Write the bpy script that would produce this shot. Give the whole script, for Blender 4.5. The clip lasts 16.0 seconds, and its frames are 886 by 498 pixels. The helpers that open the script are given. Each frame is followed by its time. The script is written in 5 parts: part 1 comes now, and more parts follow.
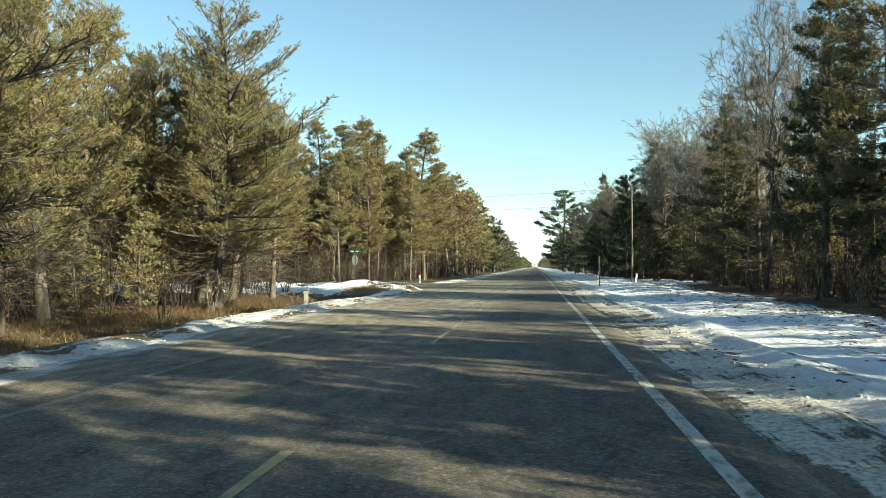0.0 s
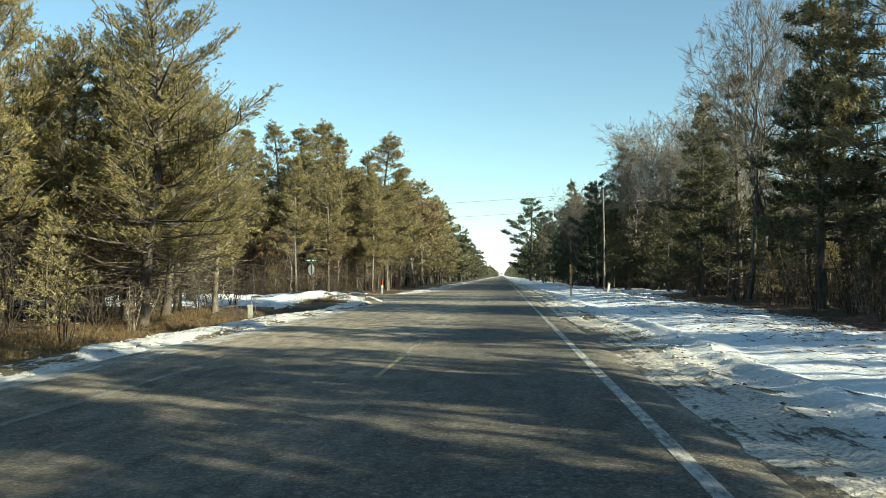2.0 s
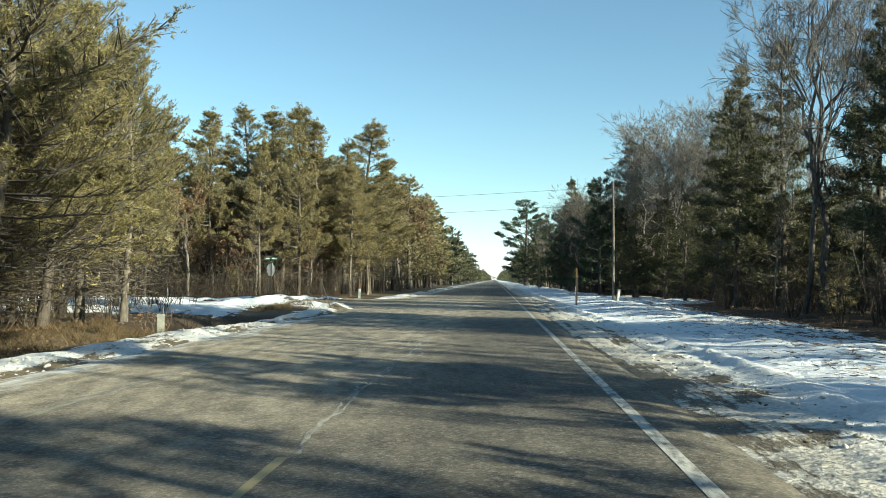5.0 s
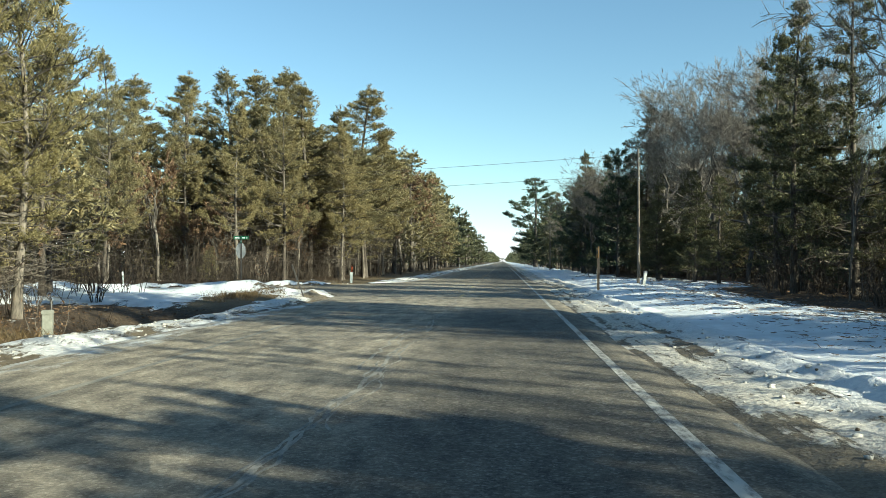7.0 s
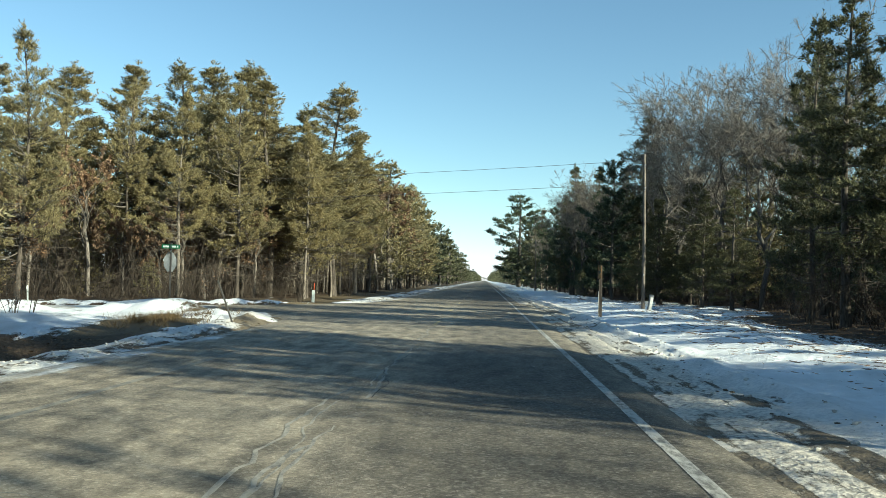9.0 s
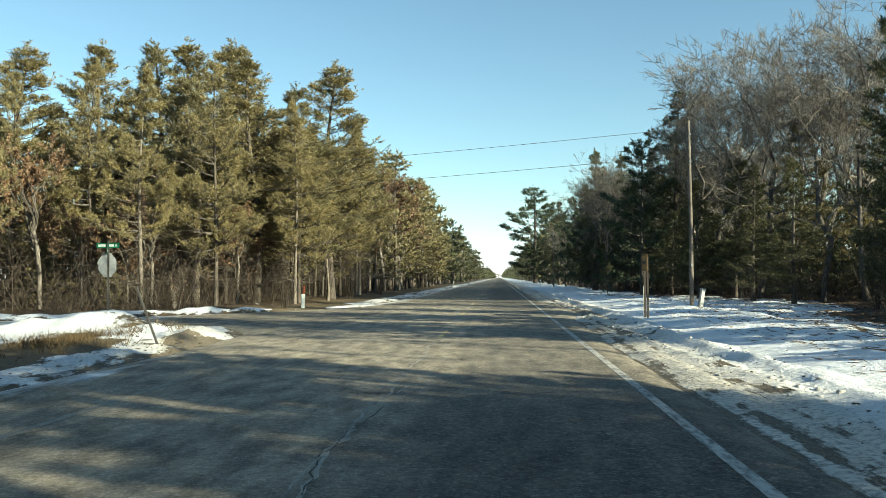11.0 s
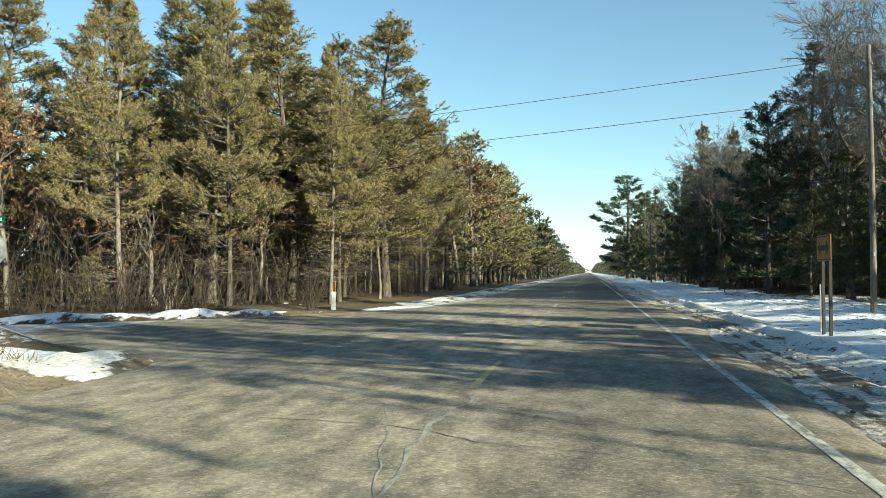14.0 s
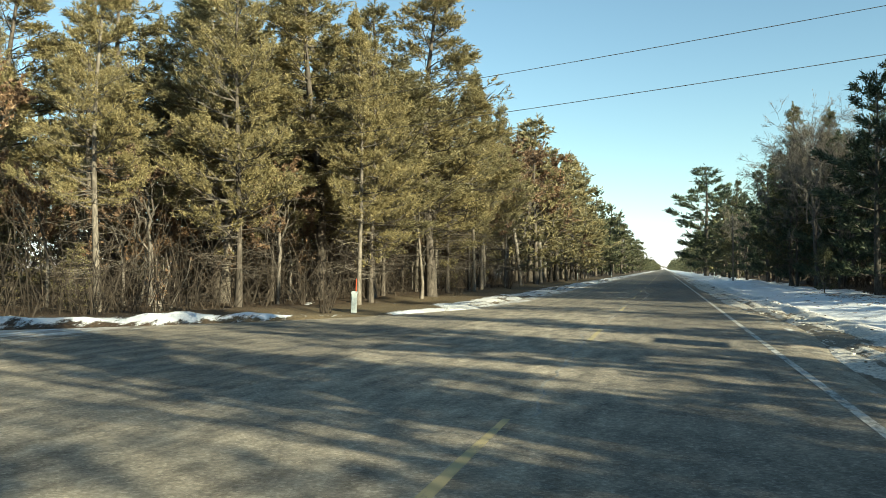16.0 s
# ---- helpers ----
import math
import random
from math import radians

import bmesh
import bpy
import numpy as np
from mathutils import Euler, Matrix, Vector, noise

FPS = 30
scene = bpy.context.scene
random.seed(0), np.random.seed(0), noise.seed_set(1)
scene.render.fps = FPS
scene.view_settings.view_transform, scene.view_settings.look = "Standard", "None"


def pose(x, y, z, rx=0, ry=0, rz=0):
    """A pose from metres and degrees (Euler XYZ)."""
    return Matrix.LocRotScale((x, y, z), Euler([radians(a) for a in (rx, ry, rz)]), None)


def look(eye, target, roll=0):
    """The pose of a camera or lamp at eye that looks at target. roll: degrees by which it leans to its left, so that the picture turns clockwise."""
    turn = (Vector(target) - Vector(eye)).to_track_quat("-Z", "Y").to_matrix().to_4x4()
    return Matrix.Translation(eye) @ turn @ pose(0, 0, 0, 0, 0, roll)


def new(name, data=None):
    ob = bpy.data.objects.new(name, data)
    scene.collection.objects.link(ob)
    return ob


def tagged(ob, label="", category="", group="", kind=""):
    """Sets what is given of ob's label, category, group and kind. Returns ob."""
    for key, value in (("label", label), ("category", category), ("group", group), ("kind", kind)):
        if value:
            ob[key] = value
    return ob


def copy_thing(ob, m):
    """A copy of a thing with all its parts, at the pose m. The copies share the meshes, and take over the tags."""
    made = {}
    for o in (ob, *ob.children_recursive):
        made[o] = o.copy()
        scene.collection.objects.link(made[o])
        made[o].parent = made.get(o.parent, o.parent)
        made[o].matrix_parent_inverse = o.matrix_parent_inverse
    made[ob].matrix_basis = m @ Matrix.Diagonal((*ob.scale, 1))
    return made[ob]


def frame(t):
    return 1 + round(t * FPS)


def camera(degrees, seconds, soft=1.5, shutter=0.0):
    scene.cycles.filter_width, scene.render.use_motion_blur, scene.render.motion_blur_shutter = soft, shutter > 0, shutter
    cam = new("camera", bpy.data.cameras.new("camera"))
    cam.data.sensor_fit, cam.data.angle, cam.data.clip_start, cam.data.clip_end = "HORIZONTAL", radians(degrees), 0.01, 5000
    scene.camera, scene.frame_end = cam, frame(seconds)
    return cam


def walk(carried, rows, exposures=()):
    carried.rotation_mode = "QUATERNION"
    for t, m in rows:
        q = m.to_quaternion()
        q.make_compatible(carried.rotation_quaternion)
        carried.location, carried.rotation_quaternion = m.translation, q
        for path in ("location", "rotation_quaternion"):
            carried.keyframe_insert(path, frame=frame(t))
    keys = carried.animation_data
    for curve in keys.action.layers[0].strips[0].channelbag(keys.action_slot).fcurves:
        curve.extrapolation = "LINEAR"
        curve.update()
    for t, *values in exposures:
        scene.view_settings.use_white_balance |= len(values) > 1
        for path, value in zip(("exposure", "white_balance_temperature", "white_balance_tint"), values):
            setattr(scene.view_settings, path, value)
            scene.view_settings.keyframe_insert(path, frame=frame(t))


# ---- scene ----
cam = camera(56.9, 16.0, soft=0.85)
METRES, EYE, TILT, LEAN, TURN = 48.0, 1.5, 1.23, 0.0, 6.46
ROWS = [
    (0.0, 0.0, 0.0, 0.0, -0.0, 0.0, -0.0),
    (0.5, 0.0016, 0.0153, -0.0001, -0.54, 0.76, 0.15),
    (1.0, 0.0027, 0.0325, -0.0003, -0.99, 1.24, -0.04),
    (1.5, 0.0041, 0.0518, -0.0007, -1.85, 1.16, 0.0),
    (2.0, 0.0061, 0.0734, -0.0011, -2.32, 0.65, 0.2),
    (2.5, 0.0086, 0.0985, -0.0019, -3.17, 0.34, -0.05),
    (3.0, 0.0114, 0.1263, -0.0026, -3.45, 0.35, -0.45),
    (3.5, 0.0143, 0.1545, -0.0031, -2.96, 0.51, -0.73),
    (4.0, 0.0167, 0.184, -0.0032, -3.01, 0.94, -0.67),
    (6.5, 0.0357, 0.3547, -0.0072, -2.31, 0.04, -0.41),
    (7.0, 0.0399, 0.3911, -0.008, -2.23, -0.39, -0.3),
    (7.5, 0.0436, 0.4273, -0.0088, -2.67, -0.32, -0.17),
    (8.0, 0.047, 0.4636, -0.0094, -2.52, 0.01, -0.54),
    (8.5, 0.0502, 0.4991, -0.0099, -2.98, 0.65, -0.98),
    (9.0, 0.0528, 0.5322, -0.0107, -3.49, 0.9, -1.35),
    (11.5, 0.0698, 0.7085, -0.0151, -2.31, 0.7, 0.58),
    (12.0, 0.0736, 0.7436, -0.0162, -1.96, 0.63, 0.43),
    (12.5, 0.0778, 0.7797, -0.0177, -0.95, 0.7, 0.16),
    (13.0, 0.0809, 0.8127, -0.0181, 0.03, 1.56, 0.1),
    (13.5, 0.0847, 0.8465, -0.0194, 1.96, 1.2, 0.02),
    (14.0, 0.0885, 0.88, -0.0196, 3.67, 0.43, 0.23),
    (14.5, 0.0919, 0.9091, -0.0207, 5.18, 0.32, 0.17),
    (15.0, 0.0956, 0.94, -0.0208, 7.17, 0.24, 0.12),
    (15.5, 0.0993, 0.9679, -0.0214, 8.57, 0.13, 0.33),
    (16.0, 0.1021, 0.9944, -0.022, 8.7, 0.19, 0.17),
]
walk(cam, [(t, pose(0, 0, EYE, TILT, LEAN, TURN) @ pose(METRES * x, METRES * y, METRES * z, 90 + pitch, roll, yaw)) for t, x, y, z, yaw, pitch, roll in ROWS],
     exposures=[(0.0, 1.43, 6350, -5.0), (1.5, 1.37, 6250, -5.0), (3.0, 1.31, 6150, -5.0), (5.0, 1.26, 5900, -5.0), (7.0, 1.23, 5750, -5.0), (9.0, 1.17, 5750, -5.0),
                (11.5, 1.34, 6200, -5.0), (13.0, 1.32, 6000, -5.0), (14.5, 1.34, 6050, -5.0), (16.0, 1.36, 6400, -4.0)])

# ---------------------------------------------------------------- light
SUN_AZ, SUN_EL = radians(120), radians(20)     # clockwise from +y, above the horizon
world = bpy.data.worlds.new("winter_sky")
scene.world = world
world.use_nodes = True
wn = world.node_tree
sky = wn.nodes.new("ShaderNodeTexSky")
sky.sky_type, sky.sun_disc = "NISHITA", False
sky.sun_elevation, sky.sun_rotation = SUN_EL, SUN_AZ
sky.altitude, sky.air_density, sky.dust_density, sky.ozone_density = 300, 1.0, 0.15, 0.6
wn.nodes["Background"].inputs["Strength"].default_value = 0.073
split, join, floor_blue, low_blue, less_red = (wn.nodes.new(k) for k in ("ShaderNodeSeparateColor", "ShaderNodeCombineColor", "ShaderNodeMath", "ShaderNodeMath", "ShaderNodeMath"))
less_red.operation, less_red.inputs[1].default_value = "MULTIPLY", 0.93
floor_blue.operation, low_blue.operation, low_blue.inputs[1].default_value = "MAXIMUM", "MULTIPLY", 0.97
wn.links.new(sky.outputs[0], split.inputs[0])
wn.links.new(split.outputs[0], less_red.inputs[0])
wn.links.new(less_red.outputs[0], join.inputs[0])
wn.links.new(split.outputs[1], join.inputs[1])
wn.links.new(split.outputs[1], low_blue.inputs[0])
wn.links.new(split.outputs[2], floor_blue.inputs[0])
wn.links.new(low_blue.outputs[0], floor_blue.inputs[1])
wn.links.new(floor_blue.outputs[0], join.inputs[2])
wn.links.new(join.outputs[0], wn.nodes["Background"].inputs["Color"])
sun_data = bpy.data.lights.new("sun", "SUN")
sun_data.energy, sun_data.angle, sun_data.color = 5.0, radians(0.55), (1.0, 0.88, 0.66)
sun = new("sun", sun_data)
to_sun = Vector((math.sin(SUN_AZ) * math.cos(SUN_EL), math.cos(SUN_AZ) * math.cos(SUN_EL), math.sin(SUN_EL)))
sun.matrix_world = look(to_sun * 60, (0, 0, 0))


# ---------------------------------------------------------------- materials
def material(name, rough=0.8):
    m = bpy.data.materials.new(name)
    m.use_nodes = True
    b = m.node_tree.nodes["Principled BSDF"]
    b.inputs["Roughness"].default_value = rough
    b.inputs["Specular IOR Level"].default_value = 0.3
    return m, m.node_tree, b


def node(nt, kind, **values):
    n = nt.nodes.new(kind)
    for key, value in values.items():
        n.inputs[key.replace("_", " ")].default_value = value
    return n


def ramp(nt, source, stops):
    """A colour ramp: stops are (place, colour or grey)."""
    r = nt.nodes.new("ShaderNodeValToRGB")
    while len(r.color_ramp.elements) < len(stops):
        r.color_ramp.elements.new(0.5)
    for e, (place, c) in zip(r.color_ramp.elements, stops):
        e.position = place
        e.color = (c, c, c, 1) if isinstance(c, (int, float)) else (*c, 1)
    nt.links.new(source, r.inputs[0])
    return r.outputs[0]


def grain(nt, scale, detail=4, stretch=None, rough=0.55, where="Object", warp=0.0):
    """Noise in metres, as a value."""
    tc = nt.nodes.new("ShaderNodeTexCoord")
    src = tc.outputs[where]
    if stretch:
        mp = nt.nodes.new("ShaderNodeMapping")
        mp.inputs["Scale"].default_value = stretch
        nt.links.new(src, mp.inputs[0])
        src = mp.outputs[0]
    n = node(nt, "ShaderNodeTexNoise", Scale=scale, Detail=detail, Roughness=rough, Distortion=warp)
    nt.links.new(src, n.inputs["Vector"])
    return n.outputs["Fac"]


def mix(nt, fac, a, b, kind="MIX"):
    m = nt.nodes.new("ShaderNodeMix")
    m.data_type, m.blend_type = "RGBA", kind
    for sock, v in ((m.inputs["Factor"], fac), (m.inputs["A"], a), (m.inputs["B"], b)):
        if isinstance(v, (int, float)):
            sock.default_value = v
        elif isinstance(v, tuple):
            sock.default_value = (*v, 1)
        else:
            nt.links.new(v, sock)
    return m.outputs["Result"]


def calc(nt, op, a, b=0.0, clamp=False):
    m = nt.nodes.new("ShaderNodeMath")
    m.operation, m.use_clamp = op, clamp
    for sock, v in zip(m.inputs, (a, b)):
        if isinstance(v, (int, float)):
            sock.default_value = v
        else:
            nt.links.new(v, sock)
    return m.outputs[0]


def bump(nt, b, height, strength=0.5, distance=0.02):
    n = node(nt, "ShaderNodeBump", Strength=strength, Distance=distance)
    nt.links.new(height, n.inputs["Height"])
    nt.links.new(n.outputs[0], b.inputs["Normal"])


def plain(name, colour, rough=0.6, metal=0.0, wear=(0.75, 1.15), scale=9):
    """Paint, metal or wood with two scales of wear."""
    m, nt, b = material(name, rough)
    tone = ramp(nt, grain(nt, scale), [(0.3, wear[0]), (0.7, wear[1])])
    fine = ramp(nt, grain(nt, scale * 9), [(0.3, 0.88), (0.7, 1.1)])
    nt.links.new(mix(nt, 1.0, mix(nt, 1.0, colour, tone, "MULTIPLY"), fine, "MULTIPLY"), b.inputs["Base Color"])
    b.inputs["Metallic"].default_value = metal
    bump(nt, b, grain(nt, scale * 6), 0.25, 0.004)
    return m


def attribute(nt, name):
    a = nt.nodes.new("ShaderNodeAttribute")
    a.attribute_name = name
    return a.outputs["Fac"]


def asphalt_material(name):
    """Worn grey asphalt, dusted with sand and salt, with blown snow where the attribute says so."""
    m, nt, b = material(name, 0.85)
    grit = nt.nodes.new("ShaderNodeTexVoronoi")
    grit.inputs["Scale"].default_value = 42
    tc = nt.nodes.new("ShaderNodeTexCoord")
    nt.links.new(tc.outputs["Object"], grit.inputs["Vector"])
    sep = nt.nodes.new("ShaderNodeSeparateColor")
    nt.links.new(grit.outputs["Color"], sep.inputs[0])
    chips = ramp(nt, sep.outputs[0], [(0.0, 0.35), (0.55, 0.85), (0.8, 1.2), (1.0, 2.1)])
    stone = ramp(nt, grain(nt, 13, 7, None, 0.8), [(0.38, (0.026, 0.025, 0.024)), (0.64, (0.16, 0.146, 0.126))])
    stone = mix(nt, 0.8, stone, mix(nt, 1.0, stone, chips, "MULTIPLY"))
    lanes = ramp(nt, grain(nt, 0.9, 4, (1.3, 0.16, 1)), [(0.35, 0.8), (0.65, 1.1)])
    blotch = ramp(nt, grain(nt, 0.5, 5), [(0.3, 0.75), (0.7, 1.15)])
    base = mix(nt, 1.0, mix(nt, 1.0, stone, lanes, "MULTIPLY"), blotch, "MULTIPLY")
    dust_tone = calc(nt, "MULTIPLY", attribute(nt, "dust_tone"), ramp(nt, grain(nt, 2.2, 6, (1.3, 0.5, 1)), [(0.35, 0.3), (0.65, 1.0)]))
    sand = mix(nt, 1.0, (0.47, 0.40, 0.30), ramp(nt, grain(nt, 11, 7, None, 0.85), [(0.36, 0.6), (0.64, 1.2)]), "MULTIPLY")
    base = mix(nt, dust_tone, base, mix(nt, 0.28, sand, mix(nt, 1.0, sand, chips, "MULTIPLY")))
    edge = calc(nt, "ADD", calc(nt, "MULTIPLY", calc(nt, "SUBTRACT", grain(nt, 1.4, 9, (1, 0.25, 1), 0.72), 0.5), 2.2), attribute(nt, "snow"))
    cover = ramp(nt, edge, [(0.42, 0.0), (0.70, 1.0)])
    white = ramp(nt, grain(nt, 3.0, 6, (1, 0.3, 1)), [(0.35, (0.40, 0.36, 0.30)), (0.65, (0.76, 0.77, 0.78))])
    nt.links.new(mix(nt, cover, base, white), b.inputs["Base Color"])
    bump(nt, b, calc(nt, "ADD", calc(nt, "ADD", grain(nt, 30, 5, None, 0.8), calc(nt, "MULTIPLY", sep.outputs[0], 0.5)), calc(nt, "MULTIPLY", cover, 1.2)), 0.8, 0.022)
    return m


def ground_material():
    """Old snow, leaf litter and dead grass, told apart by attributes and broken up by noise."""
    m, nt, b = material("snow_and_litter", 0.75)
    snow = ramp(nt, grain(nt, 1.6, 7, (1, 0.6, 1)), [(0.28, (0.66, 0.66, 0.66)), (0.6, (0.83, 0.84, 0.86))])
    grit = ramp(nt, grain(nt, 14, 5), [(0.36, 0.45), (0.56, 1.0)])
    snow = mix(nt, attribute(nt, "grit"), snow, mix(nt, 1.0, snow, mix(nt, 1.0, grit, (0.80, 0.72, 0.60), "MULTIPLY"), "MULTIPLY"))
    litter = ramp(nt, grain(nt, 9, 8, None, 0.7), [(0.3, (0.018, 0.013, 0.009)), (0.5, (0.058, 0.039, 0.025)), (0.72, (0.15, 0.10, 0.06))])
    straw = ramp(nt, grain(nt, 12, 7, (1, 1, 1), 0.7), [(0.3, (0.045, 0.034, 0.019)), (0.55, (0.14, 0.105, 0.06)), (0.75, (0.27, 0.21, 0.125))])
    gravel = ramp(nt, grain(nt, 26, 6, None, 0.7), [(0.3, (0.07, 0.056, 0.04)), (0.7, (0.27, 0.225, 0.16))])
    earth = mix(nt, calc(nt, "MULTIPLY", attribute(nt, "grit"), 0.9), mix(nt, attribute(nt, "straw"), litter, straw), gravel)
    edge = calc(nt, "ADD", calc(nt, "MULTIPLY", calc(nt, "SUBTRACT", grain(nt, 1.5, 10, (1, 0.38, 1), 0.72), 0.5), 2.3), attribute(nt, "snow"))
    edge = calc(nt, "ADD", edge, calc(nt, "MULTIPLY", calc(nt, "SUBTRACT", grain(nt, 11, 5, (1, 0.5, 1), 0.7), 0.5), 0.55))
    tracks = calc(nt, "MULTIPLY", calc(nt, "SUBTRACT", grain(nt, 1.0, 4, (4.5, 0.10, 1), 0.6), 0.5), 1.5)
    edge = calc(nt, "ADD", edge, calc(nt, "MULTIPLY", tracks, attribute(nt, "grit")))
    cover = ramp(nt, edge, [(0.45, 0.0), (0.60, 1.0)])
    nt.links.new(mix(nt, cover, earth, snow), b.inputs["Base Color"])
    rel = calc(nt, "ADD", calc(nt, "MULTIPLY", grain(nt, 5, 7), 1.4), calc(nt, "ADD", calc(nt, "MULTIPLY", grain(nt, 30, 4), 0.35), cover))
    bump(nt, b, rel, 0.85, 0.07)
    return m


def bark_material(name, dark, light):
    m, nt, b = material(name, 0.9)
    c = ramp(nt, grain(nt, 14, 6, (1, 1, 0.25), 0.65), [(0.33, dark), (0.68, light)])
    c = mix(nt, 1.0, c, ramp(nt, grain(nt, 1.3, 3), [(0.3, 0.7), (0.7, 1.2)]), "MULTIPLY")
    nt.links.new(c, b.inputs["Base Color"])
    bump(nt, b, grain(nt, 22, 5, (1, 1, 0.25)), 0.7, 0.02)
    return m


def needle_material(name, dark, light, tip):
    """Needles: each blade and each tree with its own tint, a little light passing through."""
    m, nt, b = material(name, 0.6)
    geo, info = nt.nodes.new("ShaderNodeNewGeometry"), nt.nodes.new("ShaderNodeObjectInfo")
    c = ramp(nt, geo.outputs["Random Per Island"], [(0.0, dark), (0.75, light), (1.0, tip)])
    c = mix(nt, 1.0, c, ramp(nt, grain(nt, 0.9, 3), [(0.3, (0.78, 0.80, 0.78)), (0.7, (1.16, 1.14, 1.05))]), "MULTIPLY")
    c = mix(nt, 1.0, c, ramp(nt, info.outputs["Random"], [(0.0, (0.88, 0.91, 0.93)), (1.0, (1.08, 1.05, 0.97))]), "MULTIPLY")
    nt.links.new(c, b.inputs["Base Color"])
    tr = nt.nodes.new("ShaderNodeBsdfTranslucent")
    nt.links.new(c, tr.inputs["Color"])
    ms = nt.nodes.new("ShaderNodeMixShader")
    ms.inputs[0].default_value = 0.25
    nt.links.new(b.outputs[0], ms.inputs[1])
    nt.links.new(tr.outputs[0], ms.inputs[2])
    nt.links.new(ms.outputs[0], nt.nodes["Material Output"].inputs["Surface"])
    return m


ASPHALT = asphalt_material("sanded_asphalt")
GROUND = ground_material()
BARK_PINE = bark_material("pine_bark", (0.034, 0.028, 0.022), (0.15, 0.124, 0.10))
BARK_PALE = bark_material("pale_bark", (0.075, 0.063, 0.05), (0.26, 0.222, 0.178))
BARK_DARK = bark_material("oak_bark", (0.038, 0.033, 0.029), (0.145, 0.126, 0.108))
BRUSH = bark_material("brown_brush_bark", (0.026, 0.020, 0.015), (0.105, 0.082, 0.062))
LIMB = bark_material("grey_limb_bark", (0.045, 0.039, 0.033), (0.18, 0.156, 0.13))
TWIG = bark_material("grey_twigs", (0.085, 0.073, 0.061), (0.27, 0.235, 0.198))
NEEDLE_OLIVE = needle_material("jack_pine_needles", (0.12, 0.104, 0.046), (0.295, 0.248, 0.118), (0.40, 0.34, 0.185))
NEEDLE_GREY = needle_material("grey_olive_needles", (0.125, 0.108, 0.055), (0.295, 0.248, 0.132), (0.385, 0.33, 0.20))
# darker than the western needles: the eastern wood's shade is in this colour
NEEDLE_GREEN = needle_material("dimmed_pine_needles", (0.042, 0.046, 0.024), (0.128, 0.126, 0.067), (0.25, 0.228, 0.13))
# the white pines' own green, also used to darken other eastern pines
NEEDLE_DARK = needle_material("dark_pine_needles", (0.032, 0.047, 0.032), (0.078, 0.098, 0.062), (0.135, 0.152, 0.095))
RUST_LEAF = needle_material("rust_oak_leaves", (0.11, 0.070, 0.047), (0.25, 0.160, 0.105), (0.37, 0.262, 0.18))
STRAW = needle_material("dead_grass_blades", (0.06, 0.04, 0.021), (0.165, 0.113, 0.06), (0.29, 0.21, 0.122))


# ---------------------------------------------------------------- mesh tools
class Shape:
    """Collects vertices and faces for one mesh."""

    def __init__(self):
        self.v, self.f, self.n = [], [], 0

    def add(self, verts, faces):
        self.v.append(np.asarray(verts, float).reshape(-1, 3))
        for f in faces:
            self.f.append(tuple(i + self.n for i in f))
        self.n += len(self.v[-1])

    def tube(self, path, radii, sides=5, cap=False):
        path = np.asarray(path, float)
        k = len(path)
        t = np.gradient(path, axis=0)
        t /= np.linalg.norm(t, axis=1)[:, None] + 1e-9
        ref = np.where(np.abs(t[:, 2:3]) > 0.9, np.array([[1.0, 0, 0]]), np.array([[0, 0, 1.0]]))
        a = np.cross(t, ref)
        a /= np.linalg.norm(a, axis=1)[:, None] + 1e-9
        b = np.cross(t, a)
        ang = np.arange(sides) * 2 * math.pi / sides
        ring = a[:, None] * np.cos(ang)[None, :, None] + b[:, None] * np.sin(ang)[None, :, None]
        v = path[:, None] + ring * np.asarray(radii, float)[:, None, None]
        faces = [(i * sides + j, i * sides + (j + 1) % sides, (i + 1) * sides + (j + 1) % sides, (i + 1) * sides + j)
                 for i in range(k - 1) for j in range(sides)]
        if cap:
            faces += [tuple(range(sides))[::-1], tuple((k - 1) * sides + j for j in range(sides))]
        self.add(v, faces)

    def box(self, size, m=None):
        x, y, z = (s / 2 for s in size)
        v = [(sx * x, sy * y, sz * z) for sz in (-1, 1) for sy in (-1, 1) for sx in (-1, 1)]
        if m is not None:
            v = [tuple(m @ Vector(p)) for p in v]
        self.add(v, [(0, 2, 3, 1), (4, 5, 7, 6), (0, 1, 5, 4), (2, 6, 7, 3), (0, 4, 6, 2), (1, 3, 7, 5)])

    def mesh(self, name, smooth=False):
        me = bpy.data.meshes.new(name)
        me.from_pydata(np.concatenate(self.v) if self.v else [], [], self.f)
        if smooth:
            me.shade_smooth()
        return me


def blades_mesh(name, base, tip, width, rng):
    """One thin triangle from each base point to its tip."""
    n = len(base)
    d = tip - base
    side = np.cross(d, rng.normal(size=(n, 3)))
    side *= (width / (np.linalg.norm(side, axis=1) + 1e-9))[:, None] * 0.5
    v = np.stack([base + side, tip, base - side], axis=1).reshape(-1, 3).astype(np.float32)
    me = bpy.data.meshes.new(name)
    me.vertices.add(3 * n)
    me.vertices.foreach_set("co", v.ravel())
    me.loops.add(3 * n)
    me.loops.foreach_set("vertex_index", np.arange(3 * n, dtype=np.int32))
    me.polygons.add(n)
    me.polygons.foreach_set("loop_start", np.arange(0, 3 * n, 3, dtype=np.int32))
    me.update(calc_edges=True)
    return me


def part(name, me, mat, parent=None, label=""):
    """Links a mesh as one object under a thing or part."""
    me.materials.clear()
    me.materials.append(mat)
    ob = new(name, me)
    ob.parent = parent
    return tagged(ob, label) if label else ob


